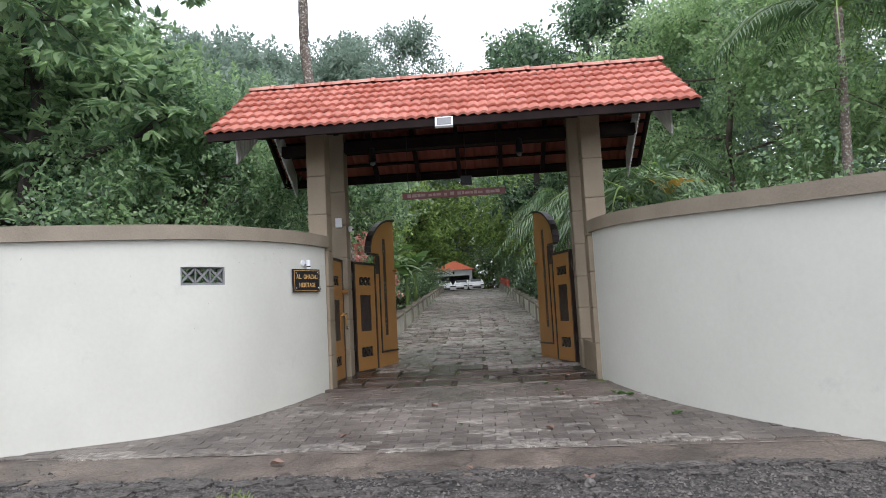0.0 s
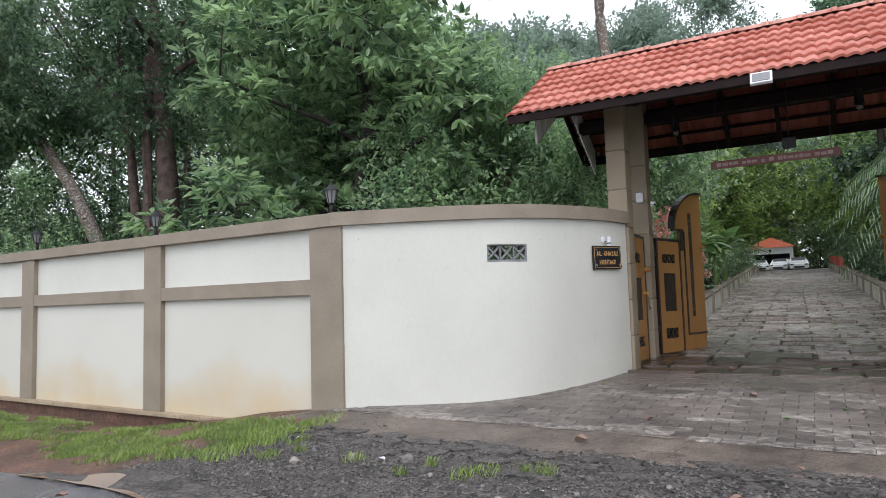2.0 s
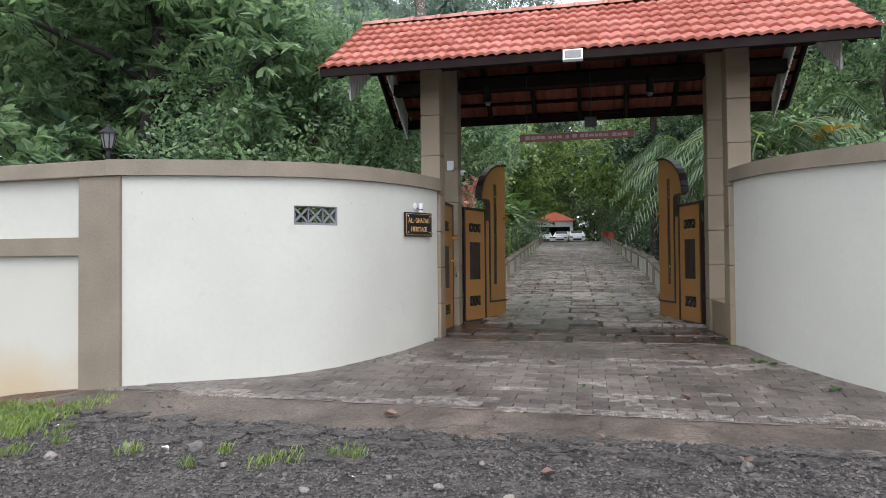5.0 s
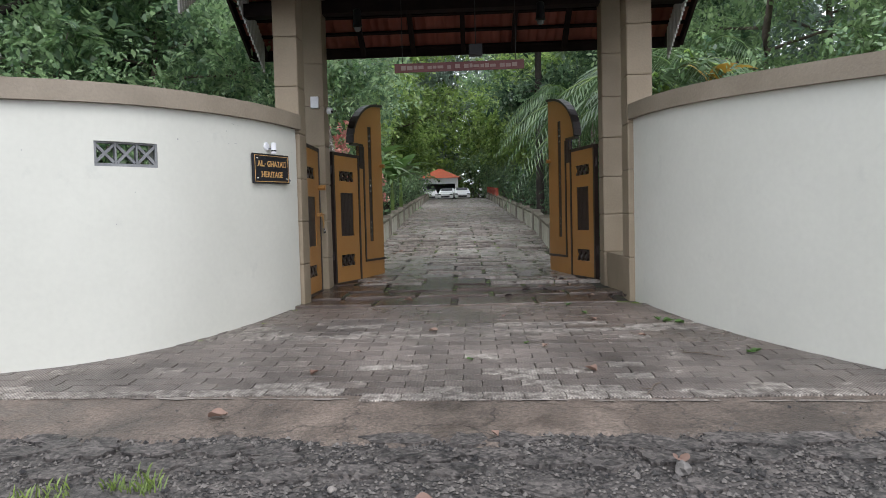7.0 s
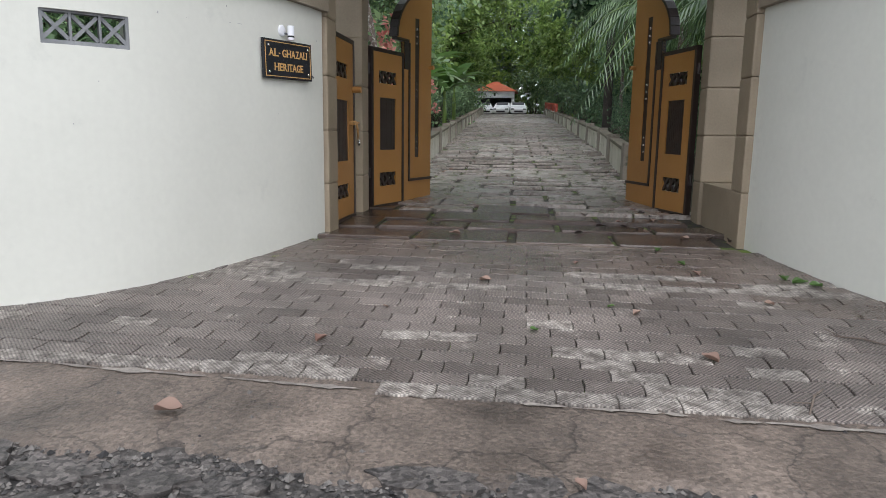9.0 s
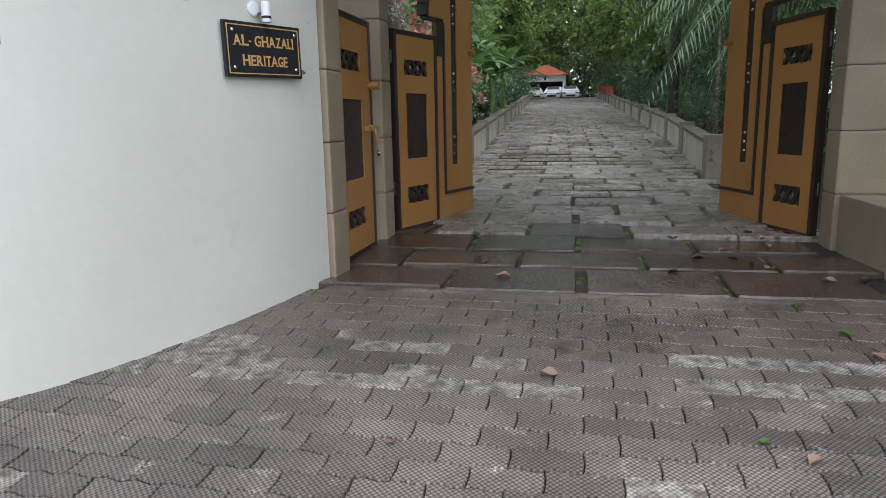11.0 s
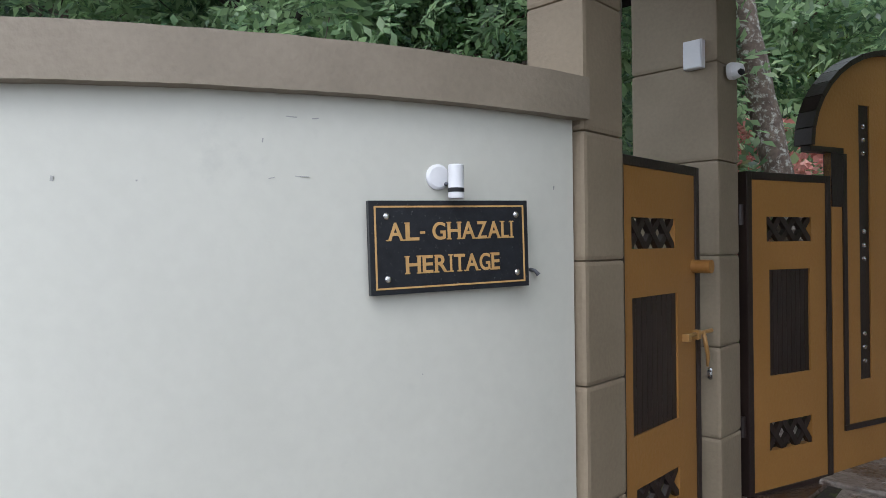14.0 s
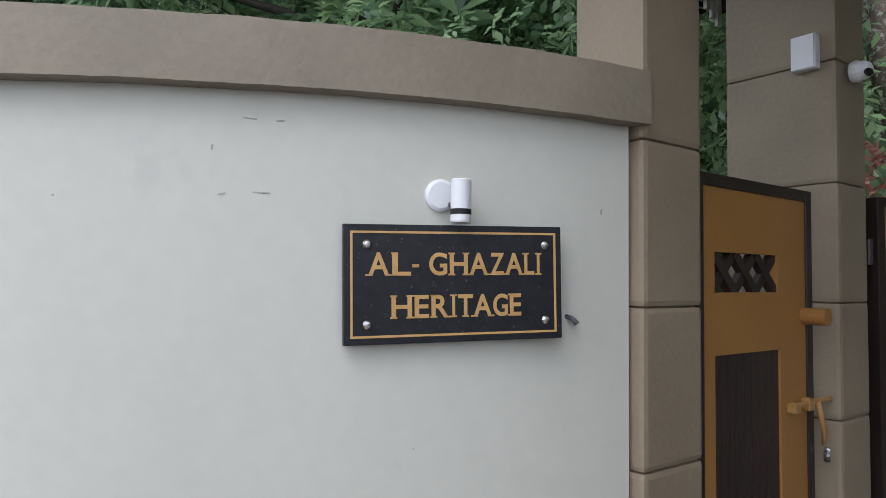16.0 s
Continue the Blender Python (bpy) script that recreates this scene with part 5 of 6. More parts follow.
    for i in range(n_limb):
        t = clear + (1 - clear) * (i + 0.5) / n_limb
        a = i * 2.4 + r.uniform(-0.5, 0.5)
        k = min(6, int(t * 7))
        base = pts[k].lerp(pts[k + 1], t * 7 - k)
        reach = spread * (0.55 + 0.55 * math.sin(math.pi * min(1, (t - clear) / (1 - clear) * 0.9 + 0.12))) * r.uniform(0.75, 1.15)
        rise = r.uniform(0.1, 0.5) * reach
        limb = [base]
        for s in (0.35, 0.7, 1.0):
            limb.append(base + Vector((math.cos(a) * reach * s + r.uniform(-0.25, 0.25), math.sin(a) * reach * s + r.uniform(-0.25, 0.25), rise * s + r.uniform(-0.2, 0.2) - droop * 0.4 * s * s)))
        q = max(0.02, r0 * 0.42 * (1 - t * 0.6))
        tube(limb, [q, q * 0.7, q * 0.4, q * 0.15], 6, bm)
        for s, m in ((1, 2), (2, 4), (3, 5)):
            for _ in range(m):
                c = limb[s] + Vector((r.gauss(0, 0.42), r.gauss(0, 0.42), r.gauss(0.05, 0.38))) * clump * 1.25
                if r.random() < 0.5:
                    tube([limb[s], limb[s].lerp(c, 0.6) + Vector((0, 0, 0.06)), c], [q * 0.25, q * 0.15, 0.006], 5, bm)
                centres.append(c)
    for _ in range(5):
        centres.append(pts[-1] + Vector((r.gauss(0, 0.5), r.gauss(0, 0.5), r.uniform(-0.3, 0.6))) * clump * 1.3)
    part("trunk", bm, bark, g)
    rr = np.random.default_rng(seed).uniform(0.55, 1.1, len(centres)) * clump
    quads("crown", leaves([tuple(c) for c in centres], rr, int(per * 0.62), size * 1.06, slim, droop, seed, 0.7, spray), leaf, g)
    return g


def bush(at, h, w, seed, leaf, label, size=0.14, per=170, slim=0.26, flowers=0, group="garden shrubs", spray=6, n=18):
    r = random.Random(seed)
    g = thing("shrub", label, "shrub", at, 0, group)
    bm = bmesh.new()
    cs = []
    for k in range(n):
        a, q = r.uniform(0, 6.28), w * math.sqrt(r.random())
        z = h * (0.25 + 0.75 * r.random() * (1 - 0.45 * (q / w) ** 2))
        c = Vector((q * math.cos(a), q * math.sin(a), z))
        cs.append(c)
        tube([(0.2 * c.x, 0.2 * c.y, -0.1), (0.6 * c.x, 0.6 * c.y, z * 0.55), c], [0.025, 0.015, 0.006], 5, bm)
    part("stem", bm, "bark", g)
    quads("crown", leaves([tuple(c) for c in cs], np.full(len(cs), 0.26 * (w + h) / 2 + 0.12), per, size, slim, 0.25, seed, 0.8, spray), leaf, g)
    if flowers:
        fc = [(c.x * 1.25 + r.gauss(0, 0.22), c.y * 1.25 + r.gauss(0, 0.22), c.z * 1.08 + r.uniform(0.0, 0.3)) for c in cs for _ in range(flowers)]
        quads("blossom", leaves(fc, np.full(len(fc), 0.10), 34, 0.075, 0.45, 0, seed + 5, 0.7), "flower", g, "coral pink flower heads")
    return g


def frond_palm(at, h, seed, label, n=12, length=2.6, r0=0.1, mat="frond", lean=(0, 0), droop=1.0, bark="bark_pale", name="palm_tree", lf=0.42, bend=1.3, till=1.0):
    """A palm: ringed stem and arching fronds with many leaflets."""
    r = random.Random(seed)
    g = thing(name, label, "palm", at, 0, "palms")
    bm = bmesh.new()
    pts = [(lean[0] * min(1, k / 10 / till) ** bend, lean[1] * min(1, k / 10 / till) ** bend, h * k / 10 - (0.2 if k == 0 else 0)) for k in range(11)]
    rings, rr = [], []
    for k in range(41):
        t = k / 40
        i = min(9, int(t * 10))
        p = Vector(pts[i]).lerp(Vector(pts[i + 1]), t * 10 - i)
        rings.append(p)
        rr.append(r0 * (1.25 - 0.45 * t) * (1.06 if k % 2 else 0.97))
    tube(rings, rr, 10, bm)
    part("trunk", bm, bark, g)
    top = Vector(pts[-1])
    st = bmesh.new()
    vv = []
    for k in range(n):
        a = k * 2.399 + r.uniform(-0.2, 0.2)
        el = r.uniform(0.1, 1.15)
        L = length * r.uniform(0.8, 1.1)
        line = []
        for s in steps(0, 1, 8):
            line.append(top + Vector((math.cos(a) * L * s * math.cos(el * 0.8), math.sin(a) * L * s * math.cos(el * 0.8), L * (math.sin(el) * s - droop * 0.75 * s * s))))
        tube(line, [0.03 * (1 - 0.85 * s) for s in steps(0, 1, 8)], 5, st)
        m = 34
        for j in range(4, m):
            s = j / m
            i = min(7, int(s * 8))
            p = line[i].lerp(line[i + 1], s * 8 - i)
            tg = (line[i + 1] - line[i]).normalized()
            sd = tg.cross(Vector((0, 0, 1))).normalized()
            ll = lf * length / 2.6 * (0.45 + math.sin(math.pi * min(1, s * 0.9 + 0.12))) * r.uniform(0.85, 1.1)
            for sg in (-1, 1):
                d = (sd * sg + tg * 0.55 + Vector((0, 0, -0.35 - 0.4 * droop * r.random()))).normalized()
                w = 0.021 * length / 2.6
                wd = tg * w
                vv += [p - wd * 0.4, p + d * ll * 0.5 + wd + Vector((0, 0, 0.02)), p + d * ll + Vector((0, 0, -0.10 * ll)), p + d * ll * 0.5 - wd]
    part("frond_rib", st, "leaf_light", g)
    quads("frond_crown", np.array([tuple(v) for v in vv]), mat, g)
    return g


def banana(at, h, seed, label, n=8, L=1.7, mat="banana"):
    r = random.Random(seed)
    g = thing("banana_plant", label, "banana plant", at, 0, "banana plants")
    part("stem", tube([(0, 0, -0.1), (0.02, 0, h * 0.5), (0, 0, h)], [0.11, 0.09, 0.06], 10), "leaf_light", g)
    for k in range(n):
        a, el = k * 2.4 + r.uniform(-0.3, 0.3), r.uniform(0.45, 1.3)
        bm = bmesh.new()
        rows = []
        ll = L * r.uniform(0.75, 1.15)
        for s in steps(0, 1, 12):
            c = Vector((math.cos(a) * ll * s * math.cos(el * 0.7), math.sin(a) * ll * s * math.cos(el * 0.7), h + ll * (math.sin(el) * s - 0.55 * s * s)))
            w = 0.30 * math.sin(math.pi * (0.06 + 0.93 * s) ** 0.8) * (L / 1.7)
            sd = Vector((-math.sin(a), math.cos(a), 0))
            rows.append([bm.verts.new(c + sd * w * q + Vector((0, 0, 0.10 * abs(q) * w - 0.02 * r.random()))) for q in (-1, -0.5, 0, 0.5, 1)])
        for p, q in zip(rows, rows[1:]):
            for i in range(4):
                bm.faces.new((p[i], p[i + 1], q[i + 1], q[i])).smooth = True
        part("leaf_blade", bm, mat, g)
    return g


def gz(x, y):
    return (x, y, ground_z(x, y) - 0.05)


# trees behind the left wall
tree(gz(-8.6, 13.2), 10.5, 3.0, 0.16, 11, "leaf_mango", "bark_black", "dark mango-like tree with drooping glossy leaves", 18, 250, 0.27, 0.17, 0.6, -9, 0.32, (0.2, 0.3), 0.95)
tree(gz(-14.2, 12.8), 12, 3.0, 0.66, 12, "leaf_dark", "bark_red", "large old tree with rough reddish bark and creepers", 9, 230, 0.17, 0.24, 0.3, 7, 0.40, (0, 0), 0.85, bole=((0, 0, -0.2), (-0.1, 0, 3.9), (-0.6, 0, 7), (-0.9, 0, 12)), extra=((((-0.45, -0.35, -0.1), (-0.55, -0.3, 3.5), (-0.75, -0.2, 8)), 0.16), (((-0.35, -0.42, -0.1), (-0.3, -0.42, 2.5), (-0.65, -0.35, 6)), 0.08)))
tree(gz(-14.9, 12.7), 10.5, 2.4, 0.62, 13, "leaf_dark", "bark_red", "slim tree with a forked branch beside the large trunk", 7, 220, 0.16, 0.24, 0.3, 7, 0.20, (0, 0), 0.8, bole=((0, 0, -0.2), (-0.75, 0, 4.9), (-1.5, 0, 9.7)), extra=((((-1.15, 0, 7.1), (-2.0, 0, 7.5), (-3.0, 0, 8.7), (-4.2, 0, 10.2), (-5.7, 0, 12)), 0.13),))
tree(gz(-15.6, 12.8), 11, 3.0, 0.66, 14, "leaf_dark", "bark_pale", "leaning tree with lichen-white patches on its trunk", 9, 220, 0.16, 0.25, 0.3, 7, 0.27, (0, 0), 0.85, bole=((0, 0, -0.2), (-0.8, 0, 2.0), (-2.4, 0, 4.6), (-4.5, 0, 6.5), (-6.8, 0, 8.3), (-9.0, 0, 10.3)))
tree(gz(-20.6, 10.6), 11.5, 3.6, 0.58, 15, "leaf_dark", "bark", "thin dark tree leaning over the road", 15, 430, 0.18, 0.2, 0.5, 7, 0.17, (-2.8, 0))
tree(gz(-10.6, 16.5), 9.3, 2.6, 0.30, 16, "leaf_mid", "bark_pale", "tree with a pale patchy trunk", 11, 260, 0.20, 0.22, 0.4, -8, 0.2)
tree(gz(-6.1, 14.6), 5.6, 2.1, 0.30, 17, "leaf_mid", "bark", "spreading low tree with fine green leaves", 12, 380, 0.12, 0.26, 0.25, 9, 0.13, (0.5, 0))
tree(gz(-7.3, 17.5), 7.0, 2.3, 0.25, 18, "leaf_mid", "bark", "slender tree with open fine foliage", 10, 260, 0.13, 0.24, 0.3, 8, 0.12)
tree(gz(-4.4, 19), 6.5, 2.2, 0.25, 19, "leaf_mid", "bark", "leafy tree behind the gate roof", 10, 300, 0.15, 0.25, 0.3, 7, 0.13)
tree(gz(-11.6, 15.6), 8.5, 2.5, 0.4, 20, "leaf_mid", "bark", "dense young tree behind the wall", 10, 320, 0.17, 0.23, 0.5, 7, 0.12)
# right of the gate
tree(gz(6.8, 19.5), 9.5, 3.0, 0.18, 31, "leaf_near", "bark", "light green leafy tree beside the gate", 13, 330, 0.15, 0.26, 0.3, 7, 0.16)
tree(gz(10.5, 16.5), 10, 3.3, 0.15, 32, "leaf_near", "bark", "light green leafy tree above the wall", 13, 330, 0.15, 0.26, 0.3, 7, 0.17)
tree(gz(4.4, 27), 13, 3.4, 0.3, 33, "leaf_dark", "bark", "tall dark tree beside the drive", 12, 260, 0.24, 0.24, 0.4, 6, 0.24)
tree(gz(5.4, 34), 12, 3.0, 0.15, 34, "leaf_mid", "bark", "dark leafy tree overhanging the drive", 12, 230, 0.26, 0.24, 0.4, 6, 0.22)
tree(gz(14.5, 20), 11, 3.6, 0.2, 35, "leaf_mid", "bark_pale", "broad green tree behind the wall", 12, 260, 0.2, 0.25, 0.3, 7, 0.2)
# along the drive, further up
k = 0
for x, y, h, lf in ((-7.2, 33, 8, "leaf_light"), (-8.5, 42, 10, "leaf_light"), (5.4, 43, 10, "leaf_light"), (4.9, 54, 11, "leaf_light"), (-8.5, 54, 11, "leaf_light"), (5.2, 66, 12, "leaf_light"), (-9.5, 68, 12, "leaf_light"), (5.5, 80, 12, "leaf_light"), (-12, 78, 13, "leaf_light")):
    k += 1
    tree(gz(x, y), h, h * 0.38, 0.12 if y > 80 else 0.3, 60 + k, lf, "bark", "light green tree beside the upper drive", 12, 210 if y > 60 else 170, 0.44 if y > 60 else 0.3, 0.3, 0.25, 5, 0.16, (0, 0), 1.1, "trees up the drive")
tree(gz(-7.0, 58), 18, 5.0, 0.35, 76, "leaf_light", "bark", "tall tree arching over the drive", 12, 120, 0.36, 0.28, 0.3, 5, 0.24, (0.6, 0), 1.25, "trees up the drive")
tree(gz(6.4, 70), 18, 4.8, 0.35, 77, "leaf_mid", "bark", "tall tree arching over the drive", 12, 120, 0.38, 0.28, 0.3, 5, 0.24, (-0.6, 0), 1.25, "trees up the drive")
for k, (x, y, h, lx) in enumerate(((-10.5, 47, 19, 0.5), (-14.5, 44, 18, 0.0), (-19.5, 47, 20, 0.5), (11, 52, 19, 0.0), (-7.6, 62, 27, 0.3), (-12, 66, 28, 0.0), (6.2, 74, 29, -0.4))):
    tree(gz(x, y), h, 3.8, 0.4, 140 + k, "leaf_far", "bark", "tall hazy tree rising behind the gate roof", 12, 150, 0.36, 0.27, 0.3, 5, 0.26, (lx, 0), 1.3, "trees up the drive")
# wood behind
proto = [tree(gz(-16, 24), 13, 4.2, 0.2, 81, "leaf_mid", "bark_pale", "tall tree in the wood behind the garden", 12, 116, 0.31, 0.26, 0.3, 5, 0.2, (0, 0), 1.1, "wood behind"),
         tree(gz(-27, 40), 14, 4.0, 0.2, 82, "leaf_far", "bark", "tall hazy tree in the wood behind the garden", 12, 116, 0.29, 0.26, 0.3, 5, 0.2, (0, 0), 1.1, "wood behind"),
         tree(gz(-23, 26), 14, 4.4, 0.15, 83, "leaf_dark", "bark", "tall dark tree in the wood behind the garden", 12, 116, 0.31, 0.26, 0.3, 5, 0.2, (0, 0), 1.1, "wood behind")]
r = random.Random(5)
for x, y, s, q in ((-14, 32, 1.0, 1), (-20, 35, 1.1, 0), (-29, 33, 1.0, 2), (-12, 45, 1.2, 1), (-26, 46, 1.2, 0), (8, 30, 1.0, 0), (13, 29, 1.05, 1), (20, 27, 1.0, 2), (10, 42, 1.2, 2), (18, 40, 1.2, 1), (27, 34, 1.1, 0), (9, 56, 1.3, 0), (-17, 60, 1.3, 1), (12, 78, 1.3, 1), (-6, 98, 1.3, 1), (5, 100, 1.3, 1), (0, 108, 1.5, 0), (-15, 85, 1.3, 0), (22, 18, 0.9, 0), (-60, 14, 0.8, 0), (-62, 20, 0.85, 1), (-61, 27, 0.8, 0), (-64, 8, 0.85, 1), (-72, 16, 1.1, 1), (-74, 26, 1.1, 0), (-70, 35, 1.0, 1), (-60, 34, 0.9, 0), (-84, 10, 1.2, 0), (-55, 45, 1.1, 1), (-68, 1, 1.0, 0), (-90, 30, 1.4, 1), (-22, 52, 1.6, 1), (-14, 56, 1.5, 1), (-19, 66, 1.8, 1), (9, 62, 1.5, 1), (15, 58, 1.6, 1), (-16, 92, 2.0, 1), (-9, 95, 2.1, 1), (-3, 97, 2.2, 1), (4, 96, 2.1, 1), (11, 93, 2.0, 1), (-9.2, 31, 0.85, 1)):
    o = proto[q]
    copy_thing(o, Matrix.Translation(gz(x, y)) @ pose(0, 0, 0, 0, 0, r.uniform(0, 360)) @ Matrix.Scale(s, 4))

for k, (x, y, h, sp, cl) in enumerate(((-19.5, 18.0, 13, 3.2, 0.3), (-24.5, 18.5, 11, 3.0, 0.35), (-16.5, 20, 14, 3.6, 0.25), (-11.8, 20, 11, 3.2, 0.3))):
    tree(gz(x, y), h, sp, cl, 110 + k, "leaf_dark" if k % 2 == 0 else "leaf_mid", "bark", "tall dark tree behind the roadside wall", 10, 210, 0.2, 0.23, 0.45, 7, 0.2, (-0.6, 0), 0.95)
tree(gz(-27, 12.2), 12.5, 4.0, 0.62, 24, "leaf_dark", "bark", "dark spreading tree behind the wall end", 14, 360, 0.2, 0.22, 0.5, 7, 0.2)
tree(gz(-31.4, 8.2), 13, 5.4, 0.40, 23, "leaf_dark", "bark", "dark tree overhanging the road bend", 15, 430, 0.2, 0.22, 0.5, 7, 0.25)
# shrubs along the back of the walls
b1 = bush(gz(-6.4, 10.6), 2.9, 1.2, 91, "leaf_dark", "dark green hedge shrub behind the wall", 0.10, 200)
b2 = bush(gz(-4.6, 12.4), 3.4, 1.3, 92, "leaf_mid", "green shrub behind the gate wall", 0.12, 230)
for x, y, s, q in ((-8.3, 11.0, 1.0, 0), (-10.3, 11.2, 1.05, 0), (-12.2, 11.3, 1.0, 0), (-14.2, 11.3, 1.1, 0), (-16.2, 11.0, 1.1, 1), (-18.2, 11.2, 1.0, 1), (-20.5, 12, 1.0, 1), (-7.2, 13.4, 1.3, 1), (-9.8, 14, 1.3, 0), (-11.5, 17, 1.5, 1), (-15, 17, 1.5, 0), (-6, 21, 1.4, 1), (3.6, 14.3, 1.0, 1), (5.2, 12.6, 1.0, 1), (7.8, 12.4, 1.05, 1), (10.2, 12.2, 1.1, 0), (13, 11, 1.1, 1), (3.0, 22, 0.6, 0), (2.9, 25.5, 0.6, 0), (3.1, 29, 0.7, 0), (3.3, 35, 0.8, 0), (-5.0, 34, 0.8, 1), (-5.4, 40, 0.9, 1), (-5.9, 47, 1.0, 1), (3.2, 45, 0.8, 0), (3.4, 56, 1.0, 1), (-6.4, 58, 1.1, 1), (3.0, 84, 2.0, 1), (0.3, 87, 2.0, 1), (-8.5, 82, 1.8, 1), (6.5, 80, 2.2, 1), (3.2, 70, 1.2, 1), (-7.6, 77, 1.1, 1), (-7.0, 73, 0.9, 1), (2.2, 78, 0.9, 1), (-57.5, 12, 1.9, 1), (-58, 15.5, 2.1, 0), (-57.5, 18, 1.8, 1), (-58, 20.5, 2.0, 0), (-57.5, 22.5, 1.9, 1), (-58, 25, 2.1, 0), (-57.5, 27.5, 1.9, 1), (-63, 17, 3.0, 1), (-63, 22, 3.2, 0), (-63, 27, 3.0, 1), (-22.8, 11.4, 0.8, 1), (-17.5, 14, 1.6, 0), (-19.5, 13, 1.5, 0), (-21.5, 14, 1.7, 0), (-24, 15, 1.9, 0), (-26.5, 16, 2.0, 1), (-23, 18, 2.2, 0), (-29, 19, 2.2, 0)):
    copy_thing((b1, b2)[q], Matrix.Translation(gz(x, y)) @ pose(0, 0, 0, 0, 0, r.uniform(0, 360)) @ Matrix.Scale(s, 4))
f1 = bush(gz(-3.85, 19.2), 1.85, 0.8, 95, "leaf_mid", "shrub with coral pink flower heads beside the drive", 0.12, 150, 0.3, 8, "flowering shrubs")
for x, y, s in ((-4.0, 16.9, 1.4), (-3.35, 16.0, 0.95), (-3.6, 17.7, 0.85), (-3.95, 20.9, 1.05), (-4.1, 22.8, 0.95)):
    copy_thing(f1, Matrix.Translation(gz(x, y)) @ pose(0, 0, 0, 0, 0, r.uniform(0, 360)) @ Matrix.Scale(s, 4))

# palms and bananas
frond_palm(gz(-2.47, 15.25), 11.5, 45, "tall palm with a patchy white trunk leaning by the gate", 13, 2.6, 0.11, lean=(-1.24, 0.06), droop=1.1, bend=1.0, till=0.55)
frond_palm(gz(2.15, 27.5), 8.5, 44, "palm with a straight dark trunk beside the drive", 11, 2.4, 0.12, bark="bark_black")
for k, (x, y, h) in enumerate(((2.5, 18.8, 3.0), (3.0, 17.0, 3.6), (2.6, 21.5, 3.6), (3.0, 15.0, 3.0), (4.3, 17.2, 3.8), (2.9, 25, 4.2), (2.9, 30, 4.6), (4.6, 13.6, 2.4))):
    frond_palm(gz(x, y), h, 46 + k, "clumping palm with long arching fronds", 15, 2.6, 0.055, droop=1.3)
frond_palm(gz(7.0, 14.6), 6.6, 56, "coconut palm with grey drooping fronds", 14, 2.9, 0.09, "frond", (0.25, 0), 1.1)
frond_palm(gz(-22.3, 11.0), 4.2, 57, "dark palm hanging over the wall end", 12, 2.6, 0.14, "frond", (-0.6, 0), 1.5, "bark")
banana(gz(-3.9, 26), 1.9, 71, "banana plant with broad green leaves", 9, 2.0)
banana(gz(-4.4, 29.5), 2.3, 72, "banana plant with broad green leaves", 9, 2.2)
banana(gz(-3.9, 33), 1.8, 78, "banana plant with broad green leaves", 9, 2.2)
banana(gz(-4.0, 37.5), 2.2, 79, "banana plant with broad green leaves", 9, 2.3)
banana(gz(-4.2, 23), 1.3, 74, "banana plant with broad green leaves", 7, 1.3)
banana(gz(3.5, 14.0), 3.0, 73, "banana plant with drying yellow leaves", 4, 0.85, "dry")
tree(gz(12.0, 25), 13, 2.0, 0.7, 75, "leaf_light", "bark_pale", "tall tree with a slim white trunk", 7, 150, 0.2, 0.26, 0.3, 6, 0.15)

wires = thing("overhead_cables", "thin pale grey overhead cables above the road", "cable")
for y in (5.05, 5.32, 6.0, 6.14):
    a, b = Vector((-44, y - 6.84, 7.6)), Vector((10, y + 5.47, 7.6))
    part("cable", tube([a.lerp(b, t) - Vector((0, 0, 2.4 * t * (1 - t))) for t in steps(0, 1, 16)], [0.012] * 17, 6), "cable", wires)

# ---- verge details ----
rv = random.Random(21)


def blades(name, spots, label, h=0.12, per=26, seed=3):
    """Grass: thin bent blades in tufts at spots of (x, y, radius)."""
    r = np.random.default_rng(seed)
    vv = []
    for x, y, rad in spots:
        m = int(per * 1.7 * (0.4 + rad * 4))
        a, q = r.uniform(0, 6.28, m), rad * np.sqrt(r.random(m))
        for k in range(m):
            px, py = x + q[k] * math.cos(a[k]), y + q[k] * math.sin(a[k])
            pz = ground_z(px, py)
            b = r.uniform(0, 6.28)
            hh = h * r.uniform(0.5, 1.3)
            dx, dy = math.cos(b) * hh * 0.55, math.sin(b) * hh * 0.55
            w = 0.003 + 0.014 * h
            wx, wy = -math.sin(b) * w, math.cos(b) * w
            vv += [(px - wx, py - wy, pz), (px + wx, py + wy, pz), (px + dx * 0.5 + wx * 0.7, py + dy * 0.5 + wy * 0.7, pz + hh * 0.7), (px + dx, py + dy, pz + hh * 0.95)]
    ob = quads(name, np.array(vv), "grass", None, label, "stuff")
    tagged(ob, "", "grass")
    return ob


spots = []
for k in range(1300):
    x = -19 + 14.2 * rv.random() ** 0.8
    t = rv.random()
    y = wall_y(x) - 0.3 - t * float(np.interp(x, (-19, -9, -6.5, -5), (1.0, 1.5, 2.1, 2.0)))
    lush = noise.noise((x * 0.9, y * 1.5, 3)) + 0.5 * noise.noise((x * 3.1, y * 3.7, 8)) + float(np.interp(x, (-19, -8.5, -6.6, -4.8), (0.22, 0.1, 0.25, 0.1))) - 0.5 * max(0, t - 0.75)
    if lush > 0.02 and math.hypot(x - LC[0], y - LC[1]) > LR + 0.3:
        spots.append((x, y, rv.uniform(0.05, 0.15) * (1.3 if x > -8 else 1)))
spots += [(rv.uniform(-19.8, -18.2), rv.uniform(7.2, 8.0), 0.2) for _ in range(12)]
